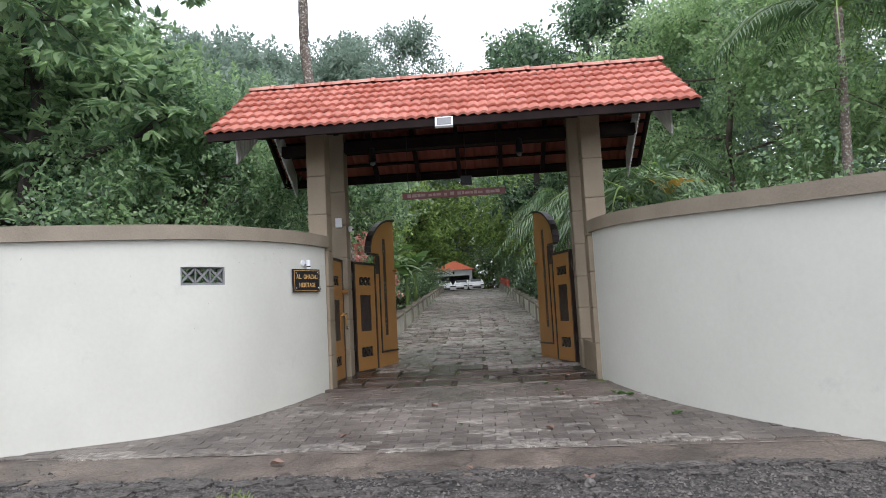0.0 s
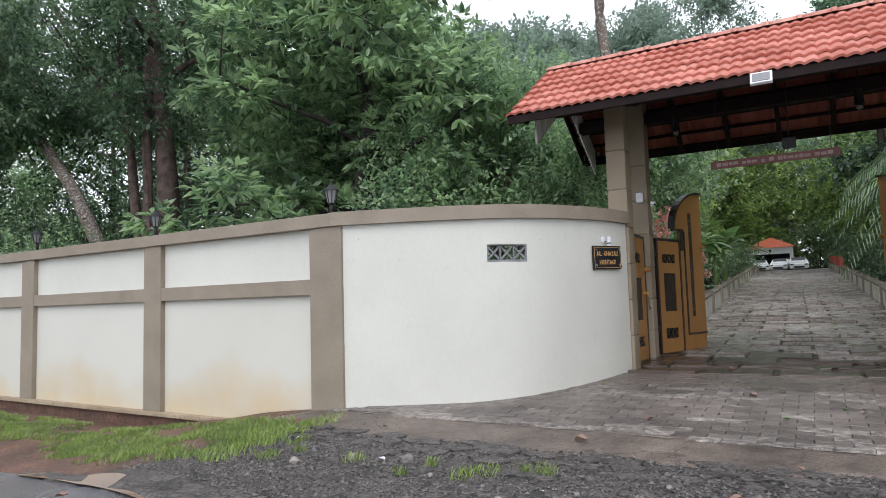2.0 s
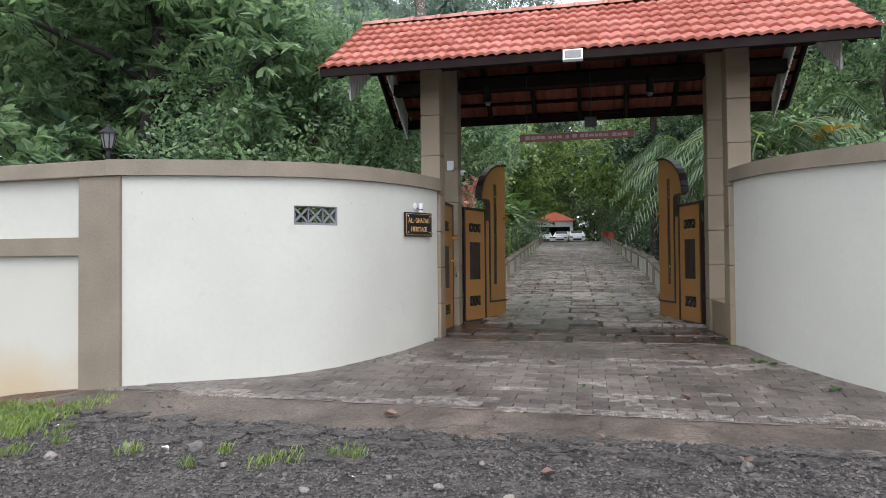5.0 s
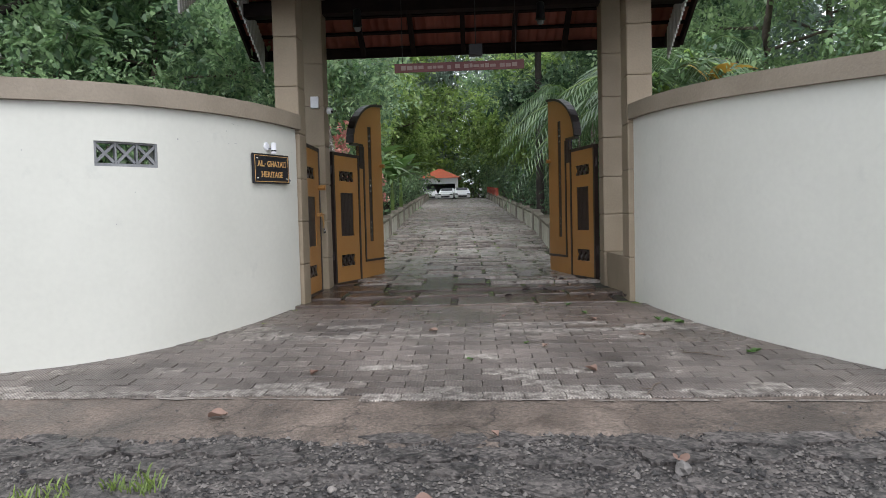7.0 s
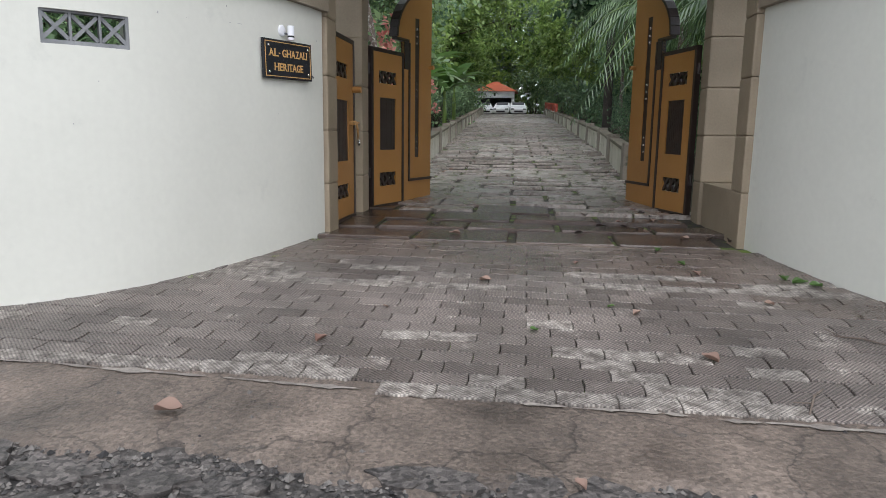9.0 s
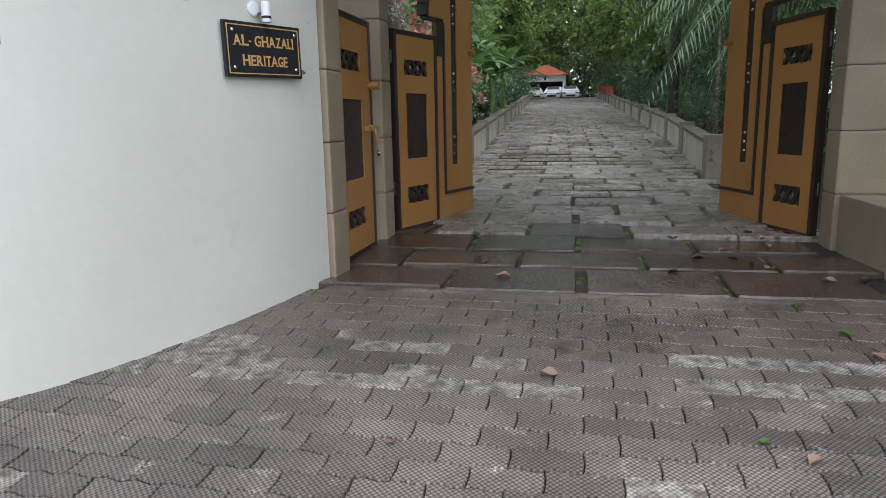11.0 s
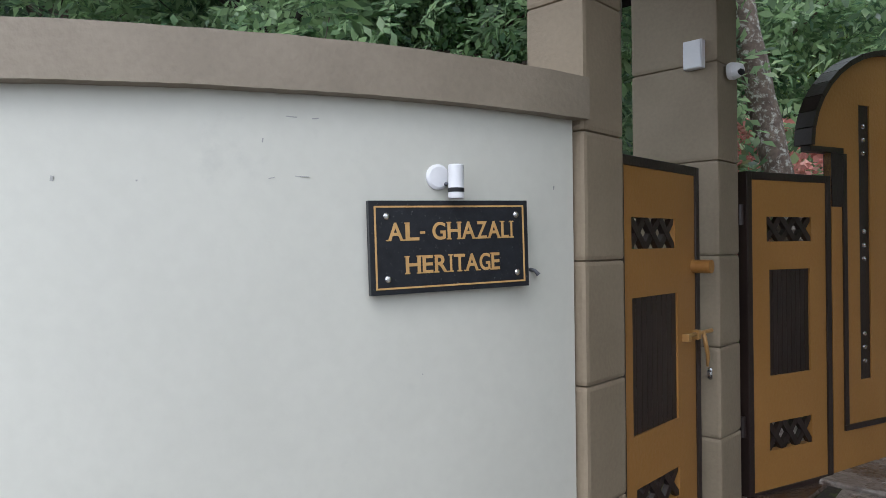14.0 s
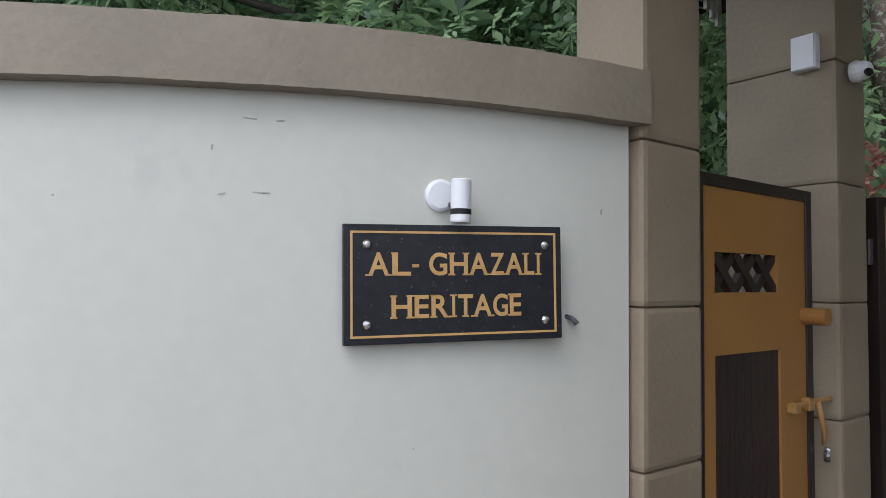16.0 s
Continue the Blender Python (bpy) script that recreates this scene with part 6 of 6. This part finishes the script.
for k in range(46):
    a, q = rv.uniform(0, 6.28), math.sqrt(rv.random())
    spots.append((-5.35 + 0.85 * q * math.cos(a), 6.75 + 0.42 * q * math.sin(a) - 0.2 * q * math.cos(a), rv.uniform(0.06, 0.15)))
blades("verge_grass", spots, "bright green grass in ragged patches below the wall", 0.06, 30)
blades("verge_tufts", [(-2.36, 6.25, 0.14), (-2.5, 6.1, 0.10), (-2.02, 6.42, 0.13), (-1.9, 6.35, 0.08), (-2.9, 6.3, 0.06), (-3.6, 6.2, 0.10), (-4.3, 6.3, 0.06), (-4.45, 6.05, 0.12), (-3.0, 6.0, 0.05)], "grass tufts growing in the gravel", 0.07, 34, 7)
blades("joint_weeds", [(-2.5, 10.1, 0.03), (-2.36, 10.75, 0.04), (1.78, 10.2, 0.05), (2.1, 9.45, 0.05), (-2.9, 9.4, 0.02)], "small weeds at the foot of the wall", 0.03, 40, 8)
spots = []
for k in range(1500):
    x, y = rv.uniform(-52, -29.5), rv.uniform(0, 30)
    x -= 0.012 * max(0, y - 5.5) ** 2 * (1 if x > -36 else 0)
    spots.append((x, y, rv.uniform(0.3, 0.7)))
blades("field_grass", spots, "tall bright grass and weeds in the field", 0.2, 3, 9)


def undergrowth(name, spots, h, rad, per, size, leaf, label, seed):
    """A dense band of distant leaves over a line of spots."""
    r = random.Random(seed)
    cs = [(x + r.gauss(0, 0.8), y + r.gauss(0, 0.8), ground_z(x, y) + h * r.random() ** 1.3) for x, y in spots]
    ob = quads(name, leaves(cs, np.full(len(cs), rad), per, size, 0.3, 0.2, seed, 0.8, 5), leaf, None, label, "stuff")
    return tagged(ob, "", "undergrowth")


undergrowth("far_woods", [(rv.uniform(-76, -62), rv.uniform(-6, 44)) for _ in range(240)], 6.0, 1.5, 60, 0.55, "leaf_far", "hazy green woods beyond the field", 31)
undergrowth("drive_undergrowth", [(rv.uniform(3.4, 9), rv.uniform(18, 74)) for _ in range(230)], 2.2, 0.8, 60, 0.24, "leaf_dark", "dark undergrowth beside the drive", 32)
undergrowth("garden_undergrowth", [(rv.uniform(-13, -5.5), rv.uniform(30, 76)) for _ in range(150)], 2.2, 0.9, 60, 0.26, "leaf_mid", "green undergrowth beside the drive", 33)
undergrowth("hilltop_woods", [(rv.uniform(-16, 14), rv.uniform(87, 92)) for _ in range(340)], 10, 1.6, 56, 0.6, "leaf_light", "bright green woods above the shed", 34)

# pebbles and broken chippings
vs, fs = [], []
for k in range(26000):
    x = rv.uniform(-6.2, 3.2)
    y = rv.uniform(road_edge(x) + 0.5, 7.05) if rv.random() < 0.96 else rv.uniform(6.9, 8)
    s = rv.uniform(0.005, 0.014) * (1.9 if rv.random() < 0.07 else 1)
    z = ground_z(x, y) + 0.004 + 0.022 * noise.noise((x * 1.3, y * 1.3, 0))
    a = rv.uniform(0, 6.28)
    b = len(vs)
    ca, sa_ = math.cos(a) * s, math.sin(a) * s
    vs += [(x + ca, y + sa_, z), (x - sa_ * 0.8, y + ca * 0.8, z), (x - ca * 1.1, y - sa_ * 1.1, z), (x + sa_, y - ca, z), (x + ca * 0.2, y + sa_ * 0.3, z + s * 0.8)]
    fs += [(b, b + 1, b + 4), (b + 1, b + 2, b + 4), (b + 2, b + 3, b + 4), (b + 3, b, b + 4)]
me = bpy.data.meshes.new("chippings")
me.from_pydata(vs, [], fs)
me.materials.append(M["chip"])
tagged(new("chippings", me), "loose stone chippings on the verge", "gravel", "", "stuff")


# ragged plates of the old asphalt layer along the apron
crust = thing("broken_asphalt", "ragged broken plates of old dark asphalt", "asphalt", kind="structure")
for i in range(34):
    for j in range(4):
        cx, cy = -6.0 + i * 0.29 + rv.uniform(-0.09, 0.09) + 0.14 * (j % 2), 6.34 + j * 0.19 + rv.uniform(-0.05, 0.05)
        cy += 0.05 * max(0, -cx - 1.5) + 0.14 * noise.noise((cx * 0.8, 4, 2))
        if rv.random() > 0.28 + 0.2 * j or cy < road_edge(cx) + 0.9:
            continue
        vs, n, tilt = [], 17, rv.uniform(-0.03, 0.03)
        hx, hy = rv.uniform(0.14, 0.24), rv.uniform(0.08, 0.13)
        rim = []
        for k in range(n):
            a = 2 * math.pi * k / n
            q = 0.8 + 0.45 * noise.noise((math.cos(a) * 1.6 + i, math.sin(a) * 1.6 + j * 7, 3)) + rv.uniform(-0.1, 0.1)
            rim.append((cx + hx * q * math.cos(a), cy + hy * q * math.sin(a)))
        for d in (-0.03, 0.014):
            for x, y in rim:
                vs.append((x, y, ground_z(x, y) + 0.022 * noise.noise((cx * 1.3, cy * 1.3, 0)) + d + tilt * (x - cx) + (rv.uniform(0, 0.008) if d > 0 else 0)))
        fs = [(k, (k + 1) % n, n + (k + 1) % n, n + k) for k in range(n)] + [tuple(range(n, 2 * n))]
        me = bpy.data.meshes.new("asphalt_plate")
        me.from_pydata(vs, [], fs)
        me.materials.append(M["gravel"])
        new("asphalt_plate", me).parent = crust


def lump(name, at, s, seed, material, label, category, flat=0.6, group=""):
    bm = bmesh.new()
    bmesh.ops.create_icosphere(bm, subdivisions=3 if max(s) > 0.2 else 2, radius=1)
    for v in bm.verts:
        q = 1 + 0.4 * noise.noise(v.co * 1.5 + Vector((seed * 3.1, 0, 0))) + 0.16 * noise.noise(v.co * 4.5 + Vector((0, seed, 0)))
        v.co = Vector((v.co.x * s[0] * q, v.co.y * s[1] * q, v.co.z * s[2] * q))
    ob = part(name, bm, material, None)
    ob.matrix_basis = pose(at[0], at[1], ground_z(at[0], at[1]) + s[2] * 0.55, 0, 0, seed * 37)
    return tagged(ob, label, category, group)


for k, (x, y, s) in enumerate(((-3.14, 6.33, 0.07), (-3.65, 6.25, 0.055), (-3.4, 6.45, 0.03), (-2.75, 6.05, 0.03), (-1.2, 5.9, 0.035), (-0.75, 5.75, 0.05), (0.71, 6.54, 0.06), (-1.55, 6.0, 0.03), (-2.0, 5.7, 0.04), (0.2, 5.8, 0.035), (-4.1, 6.0, 0.045), (-1.0, 6.35, 0.03))):
    lump("stone", (x, y), (s, s * 0.75, s * 0.6), k + 1, "stone", "pale broken stone lying on the gravel", "stone", group="stones on the verge")
lump("rubble_block", (-18.3, 7.85), (1.35, 0.42, 0.26), 9, "mossy", "mossy broken concrete block beside the wall end", "rubble")
lump("rubble_stump", (-30.2, 13.5), (0.9, 0.8, 1.0), 5, "mossy", "overgrown dark stump of old masonry by the road", "rubble")


def fallen(at, s, rz, name="fallen_leaf", label="curled brown fallen leaf on the ground", material="litter", category="leaf", group="fallen leaves"):
    bm = bmesh.new()
    rows = []
    for t in steps(0, 1, 6):
        w = s * 0.42 * math.sin(math.pi * (0.05 + 0.9 * t))
        rows.append([bm.verts.new((s * (t - 0.5), w * q, 0.012 + s * 0.35 * abs(q) ** 2 * (0.6 + 0.4 * math.sin(5 * t)) + 0.02 * t)) for q in (-1, -0.4, 0.4, 1)])
    for a, b in zip(rows, rows[1:]):
        for i in range(3):
            bm.faces.new((a[i], a[i + 1], b[i + 1], b[i])).smooth = True
    ob = part(name, bm, material, None)
    ob.matrix_basis = pose(at[0], at[1], ground_z(*at) + 0.012, 0, 0, rz)
    return tagged(ob, label, category, group)


for k, (x, y, s) in enumerate(((-1.94, 7.35, 0.16), (-1.55, 8.3, 0.11), (0.57, 8.3, 0.13), (-0.55, 6.17, 0.12), (0.72, 6.6, 0.13), (-0.7, 9.6, 0.12), (0.3, 9.0, 0.08), (0.9, 10.0, 0.1), (-1.1, 11.2, 0.14), (0.8, 11.6, 0.12), (1.1, 11.3, 0.12), (0.6, 12.2, 0.1), (1.0, 12.4, 0.12), (-1.6, 12.9, 0.1), (0.9, 13.2, 0.1), (-2.0, 17.5, 0.16), (-1.9, 18.0, 0.14), (0.0, 10.2, 0.06), (-0.2, 7.0, 0.07), (1.2, 9.3, 0.09), (-1.3, 8.9, 0.06), (-8.0, 5.2, 0.12), (-5.2, 4.6, 0.12))):
    fallen((x, y), s * 0.78, k * 67)
for k in range(14):
    x, y = rv.uniform(-1.6, 1.35), rv.uniform(11.2, 13.0)
    if rv.random() < 0.55:
        x = abs(x)
    fallen((x, y), rv.uniform(0.05, 0.11), k * 51, "rotten_leaf", "dark wet rotten leaf on the slabs", "rotten", "leaf", "rotten leaves")
for k, (x, y) in enumerate(((-6.95, 4.85), (-5.3, 4.23), (-3.33, 6.23), (-1.75, 5.9), (-4.6, 6.6))):
    fallen((x, y), (0.12, 0.13, 0.06, 0.04, 0.05)[k], k * 80 + 20, "paper_scrap", "crumpled white paper scrap on the ground", "white", "litter", "paper scraps")
for k, (x, y, s) in enumerate(((1.60, 9.85, 0.11), (1.52, 9.95, 0.09), (1.68, 9.78, 0.10), (1.92, 8.69, 0.09), (1.99, 8.74, 0.08), (0.85, 10.3, 0.07), (-0.35, 8.6, 0.06), (0.15, 9.1, 0.05), (0.75, 10.75, 0.08))):
    fallen((x, y), s, k * 97, "green_leaf", "fresh green fallen leaf on the pavers", "banana", "leaf", "green fallen leaves")
twig = thing("dry_twig", "pale dry twig lying on the pavers", "twig", (1.5, 8.7, ground_z(1.5, 8.7) + 0.02), -28)
part("stick", tube([(-0.22, 0, 0), (0, 0.015, 0.015), (0.2, -0.01, 0)], [0.004, 0.0055, 0.0035], 6), "bark", twig)
part("side_shoot", tube([(-0.1, 0.008, 0.01), (-0.2, 0.07, 0.03)], [0.0035, 0.002], 5), "bark", twig)
tw2 = copy_thing(twig, pose(0.95, 7.9, ground_z(0.95, 7.9) + 0.02, 0, 0, 60))

sheet("puddle", steps(0, 1, 60), steps(0, 1, 4), lambda u, v: (-7.4 + 3.4 * u, road_edge(-7.4 + 3.4 * u) + 0.02 + v * 0.36 * math.sin(math.pi * (0.02 + 0.96 * u)) * (0.9 + 0.6 * noise.noise((u * 4, 0, 0)))), "puddle", -0.002, 0.0, None, "shallow brown puddle at the road's edge", category="puddle")

sheet("threshold_mud", steps(-2.35, 1.5, 60), steps(0, 1, 4), lambda u, v: (u, 10.76 + v * (0.2 + 0.03 * noise.noise((u * 7, 1, 0)))), "apron", 0.019, 0.006, None, "brown mud washed into the joint before the slabs", category="mud", dip=0.02)


def lime_at(u, v):
    x = -4.9 + 8.2 * u
    return x, paver_edge(x) - 0.02 + (v - 0.5) * max(0.0, 0.02 + 0.07 * noise.noise((x * 4, 3, 0)) + 0.05 * noise.noise((x * 17, 8, 0)))


sheet("lime_edge", steps(0, 1, 220), (0, 0.5, 1), lime_at, "lime", 0.019, 0.004, None, "pale worn cement edging in front of the pavers", category="edging")
# far boundary across the field
fw = thing("field_wall", "low reddish laterite boundary wall beyond the field", "wall", kind="structure")
part("wall_body", box(-30, 30, -0.2, 0.2, -1, 1.35, 0, None, pose(-56, 22, ground_z(-56, 22), 0, 0, 82)), "laterite", fw)

# ---- paving pieces ----


def paver_mesh():
    L, W = 0.275, 0.136
    top = [(-0.5, 0), (-0.375, 0.010), (-0.125, -0.010), (0, 0), (0.125, 0.010), (0.375, -0.010), (0.5, 0)]
    line = [(x * L, W / 2 + d) for x, d in top] + [(0.5 * L + 0.006, 0)] + [(x * L, -W / 2 + d) for x, d in reversed(top)] + [(-0.5 * L + 0.006, 0)]
    bm = bmesh.new()
    a = [bm.verts.new((x * 0.975, y * 0.96, 0.0)) for x, y in line]
    b = [bm.verts.new((x, y, -0.006)) for x, y in line]
    c = [bm.verts.new((x, y, -0.03)) for x, y in line]
    bm.faces.new(a)
    for p, q in ((a, b), (b, c)):
        for i in range(len(line)):
            j = (i + 1) % len(line)
            bm.faces.new((p[j], p[i], q[i], q[j]))
    bmesh.ops.recalc_face_normals(bm, faces=bm.faces)
    me = bpy.data.meshes.new("paver")
    bm.to_mesh(me)
    bm.free()
    return me


pm = paver_mesh()
pm.materials.append(M["paver"])
pm_wet = pm.copy()
pm_wet.materials[0] = M["paver_wet"]
pm_worn = pm.copy()
pm_worn.materials[0] = M["paver_worn"]
co = np.array([tuple(v.co) for v in pm.vertices])
polys = [tuple(p.vertices) for p in pm.polygons]
forecourt = thing("forecourt_paving", "grey-brown interlocking cement pavers, damp and worn", "paving", kind="structure")
fv, ff = [], []
wv, wf, dv, df = [], [], [], []
row = 0
y = 7.74
while y < 10.82:
    x = -6.0 + (0.14 if row % 2 else 0)
    slope = math.degrees(math.atan2(ground_z(-0.5, y + 0.1) - ground_z(-0.5, y - 0.1), 0.2))
    while x < 5.6:
        in_left = math.hypot(x - LC[0], y - LC[1]) > LR - 0.12 or x < -6.2
        in_right = math.hypot(x - RC[0], y - RC[1]) > RR - 0.12
        edge = paver_edge(x)
        if in_left and in_right and x > -5.3 and y > edge:
            m = pose(x, y, ground_z(x, y) + 0.024 + rv.uniform(-0.003, 0.003), slope + rv.uniform(-0.6, 0.6), rv.uniform(-0.6, 0.6), rv.uniform(-0.6, 0.6))
            worn = y < edge + 0.10 + 0.5 * max(0.0, noise.noise((x * 0.9, 2, 7)) + 0.15 * noise.noise((x * 9, y * 9, 1))) or (9.45 < y < 9.95 and noise.noise((x * 1.3, y * 7, 5)) > -0.02) or (y < edge + 0.95 and noise.noise((x * 1.6, y * 6, 12)) + 0.5 * math.exp(-((x - 0.2) / 0.9) ** 2) > 0.46) or noise.noise((x * 2.2, y * 5, 9)) > 0.58
            damp = y + 0.55 * (x - 0.1) * (1 if x > 0.1 else 0.12) + 0.5 * noise.noise((x * 1.1, y * 1.6, 6)) > 9.95
            worn = worn and not (damp and y > 10.2)
            if -2.4 < x < 1.0 and 7.9 < y < 10.8:
                share("paver", pm_worn if worn else (pm_wet if damp else pm), m, forecourt)
            else:
                vl, fl = (wv, wf) if worn else ((dv, df) if damp else (fv, ff))
                k = len(vl)
                mm = np.array(m)
                vl += [tuple(p) for p in co @ mm[:3, :3].T + mm[:3, 3]]
                fl += [tuple(i + k for i in p) for p in polys]
        x += 0.28
    y += 0.1425
    row += 1
me = bpy.data.meshes.new("worn_pavers")
me.from_pydata(wv, [], wf)
me.materials.append(M["paver_worn"])
o = new("worn_pavers", me)
o.parent = forecourt
tagged(o, "", "", "", "stuff")
me = bpy.data.meshes.new("damp_pavers")
me.from_pydata(dv, [], df)
me.materials.append(M["paver_wet"])
o = new("damp_pavers", me)
o.parent = forecourt
tagged(o, "", "", "", "stuff")
me = bpy.data.meshes.new("outer_pavers")
me.from_pydata(fv, [], ff)
me.materials.append(M["paver_far"])
o = new("outer_pavers", me)
o.parent = forecourt
tagged(o, "", "", "", "stuff")


def slab_mesh(seed):
    """A rough split-faced stone slab with worn edges."""
    r = random.Random(seed)
    L, W = 0.888, 0.612
    line = [(L * (k / 5 - 0.5), -W / 2) for k in range(5)] + [(L / 2, W * (k / 3 - 0.5)) for k in range(3)] + [(L * (0.5 - k / 5), W / 2) for k in range(5)] + [(-L / 2, W * (0.5 - k / 3)) for k in range(3)]
    line = [(x + r.uniform(-0.008, 0.008), y + r.uniform(-0.007, 0.007)) for x, y in line]
    bm = bmesh.new()
    a = [bm.verts.new((x * 0.975, y * 0.965, 0.0)) for x, y in line]
    b = [bm.verts.new((x, y, -0.010 - r.uniform(0, 0.006))) for x, y in line]
    c = [bm.verts.new((x, y, -0.05)) for x, y in line]
    n = len(line)
    for i in range(n):
        k = (i + 1) % n
        bm.faces.new((b[i], b[k], a[k], a[i]))
        bm.faces.new((c[i], c[k], b[k], b[i]))
    bm.faces.new(a)
    bmesh.ops.recalc_face_normals(bm, faces=bm.faces)
    me = bpy.data.meshes.new("slab")
    bm.to_mesh(me)
    bm.free()
    me.materials.append(M["slab"])
    return me


slabs = [slab_mesh(k) for k in range(5)]
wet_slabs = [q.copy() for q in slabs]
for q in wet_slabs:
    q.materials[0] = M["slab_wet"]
sdat = [(np.array([tuple(v.co) for v in q.vertices]), [tuple(p.vertices) for p in q.polygons]) for q in slabs]
drive = thing("drive_paving", "drive of large rough granite slabs with mossy joints, wet near the gate", "paving", kind="structure")
fv, ff, made = [], [], 0
y, row = 11.2, 0
while y < 76:
    slope = math.degrees(math.atan2(ground_z(0, y + 0.2) - ground_z(0, y - 0.2), 0.4))
    lo, hi = drive_l(y), drive_r(y)
    mid = (lo + hi) / 2
    pitch = 0.945
    x = -0.985 + (0.47 if row % 2 else 0.0) + float(np.interp(y, (10, 20, 80), (0, -0.2, -1.5)))
    while x - pitch > lo - 0.3:
        x -= pitch
    while x < hi + 0.3:
        m = pose(x + rv.uniform(-0.02, 0.02), y, ground_z(x, y) + 0.03 + rv.uniform(-0.003, 0.003), slope + rv.uniform(-0.12, 0.12), rv.uniform(-0.12, 0.12), rv.uniform(-0.7, 0.7) + (180 if rv.random() < 0.5 else 0) * 1)
        q = rv.randrange(5)
        if made < 300:
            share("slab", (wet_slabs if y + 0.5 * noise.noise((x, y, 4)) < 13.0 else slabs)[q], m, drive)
            made += 1
        else:
            k = len(fv)
            mm = np.array(m)
            fv += [tuple(p) for p in sdat[q][0] @ mm[:3, :3].T + mm[:3, 3]]
            ff += [tuple(i + k for i in p) for p in sdat[q][1]]
        x += pitch
    y += 0.622
    row += 1
me = bpy.data.meshes.new("upper_slabs")
me.from_pydata(fv, [], ff)
me.materials.append(M["slab_far"])
o = new("upper_slabs", me)
o.parent = drive
tagged(o, "", "", "", "stuff")
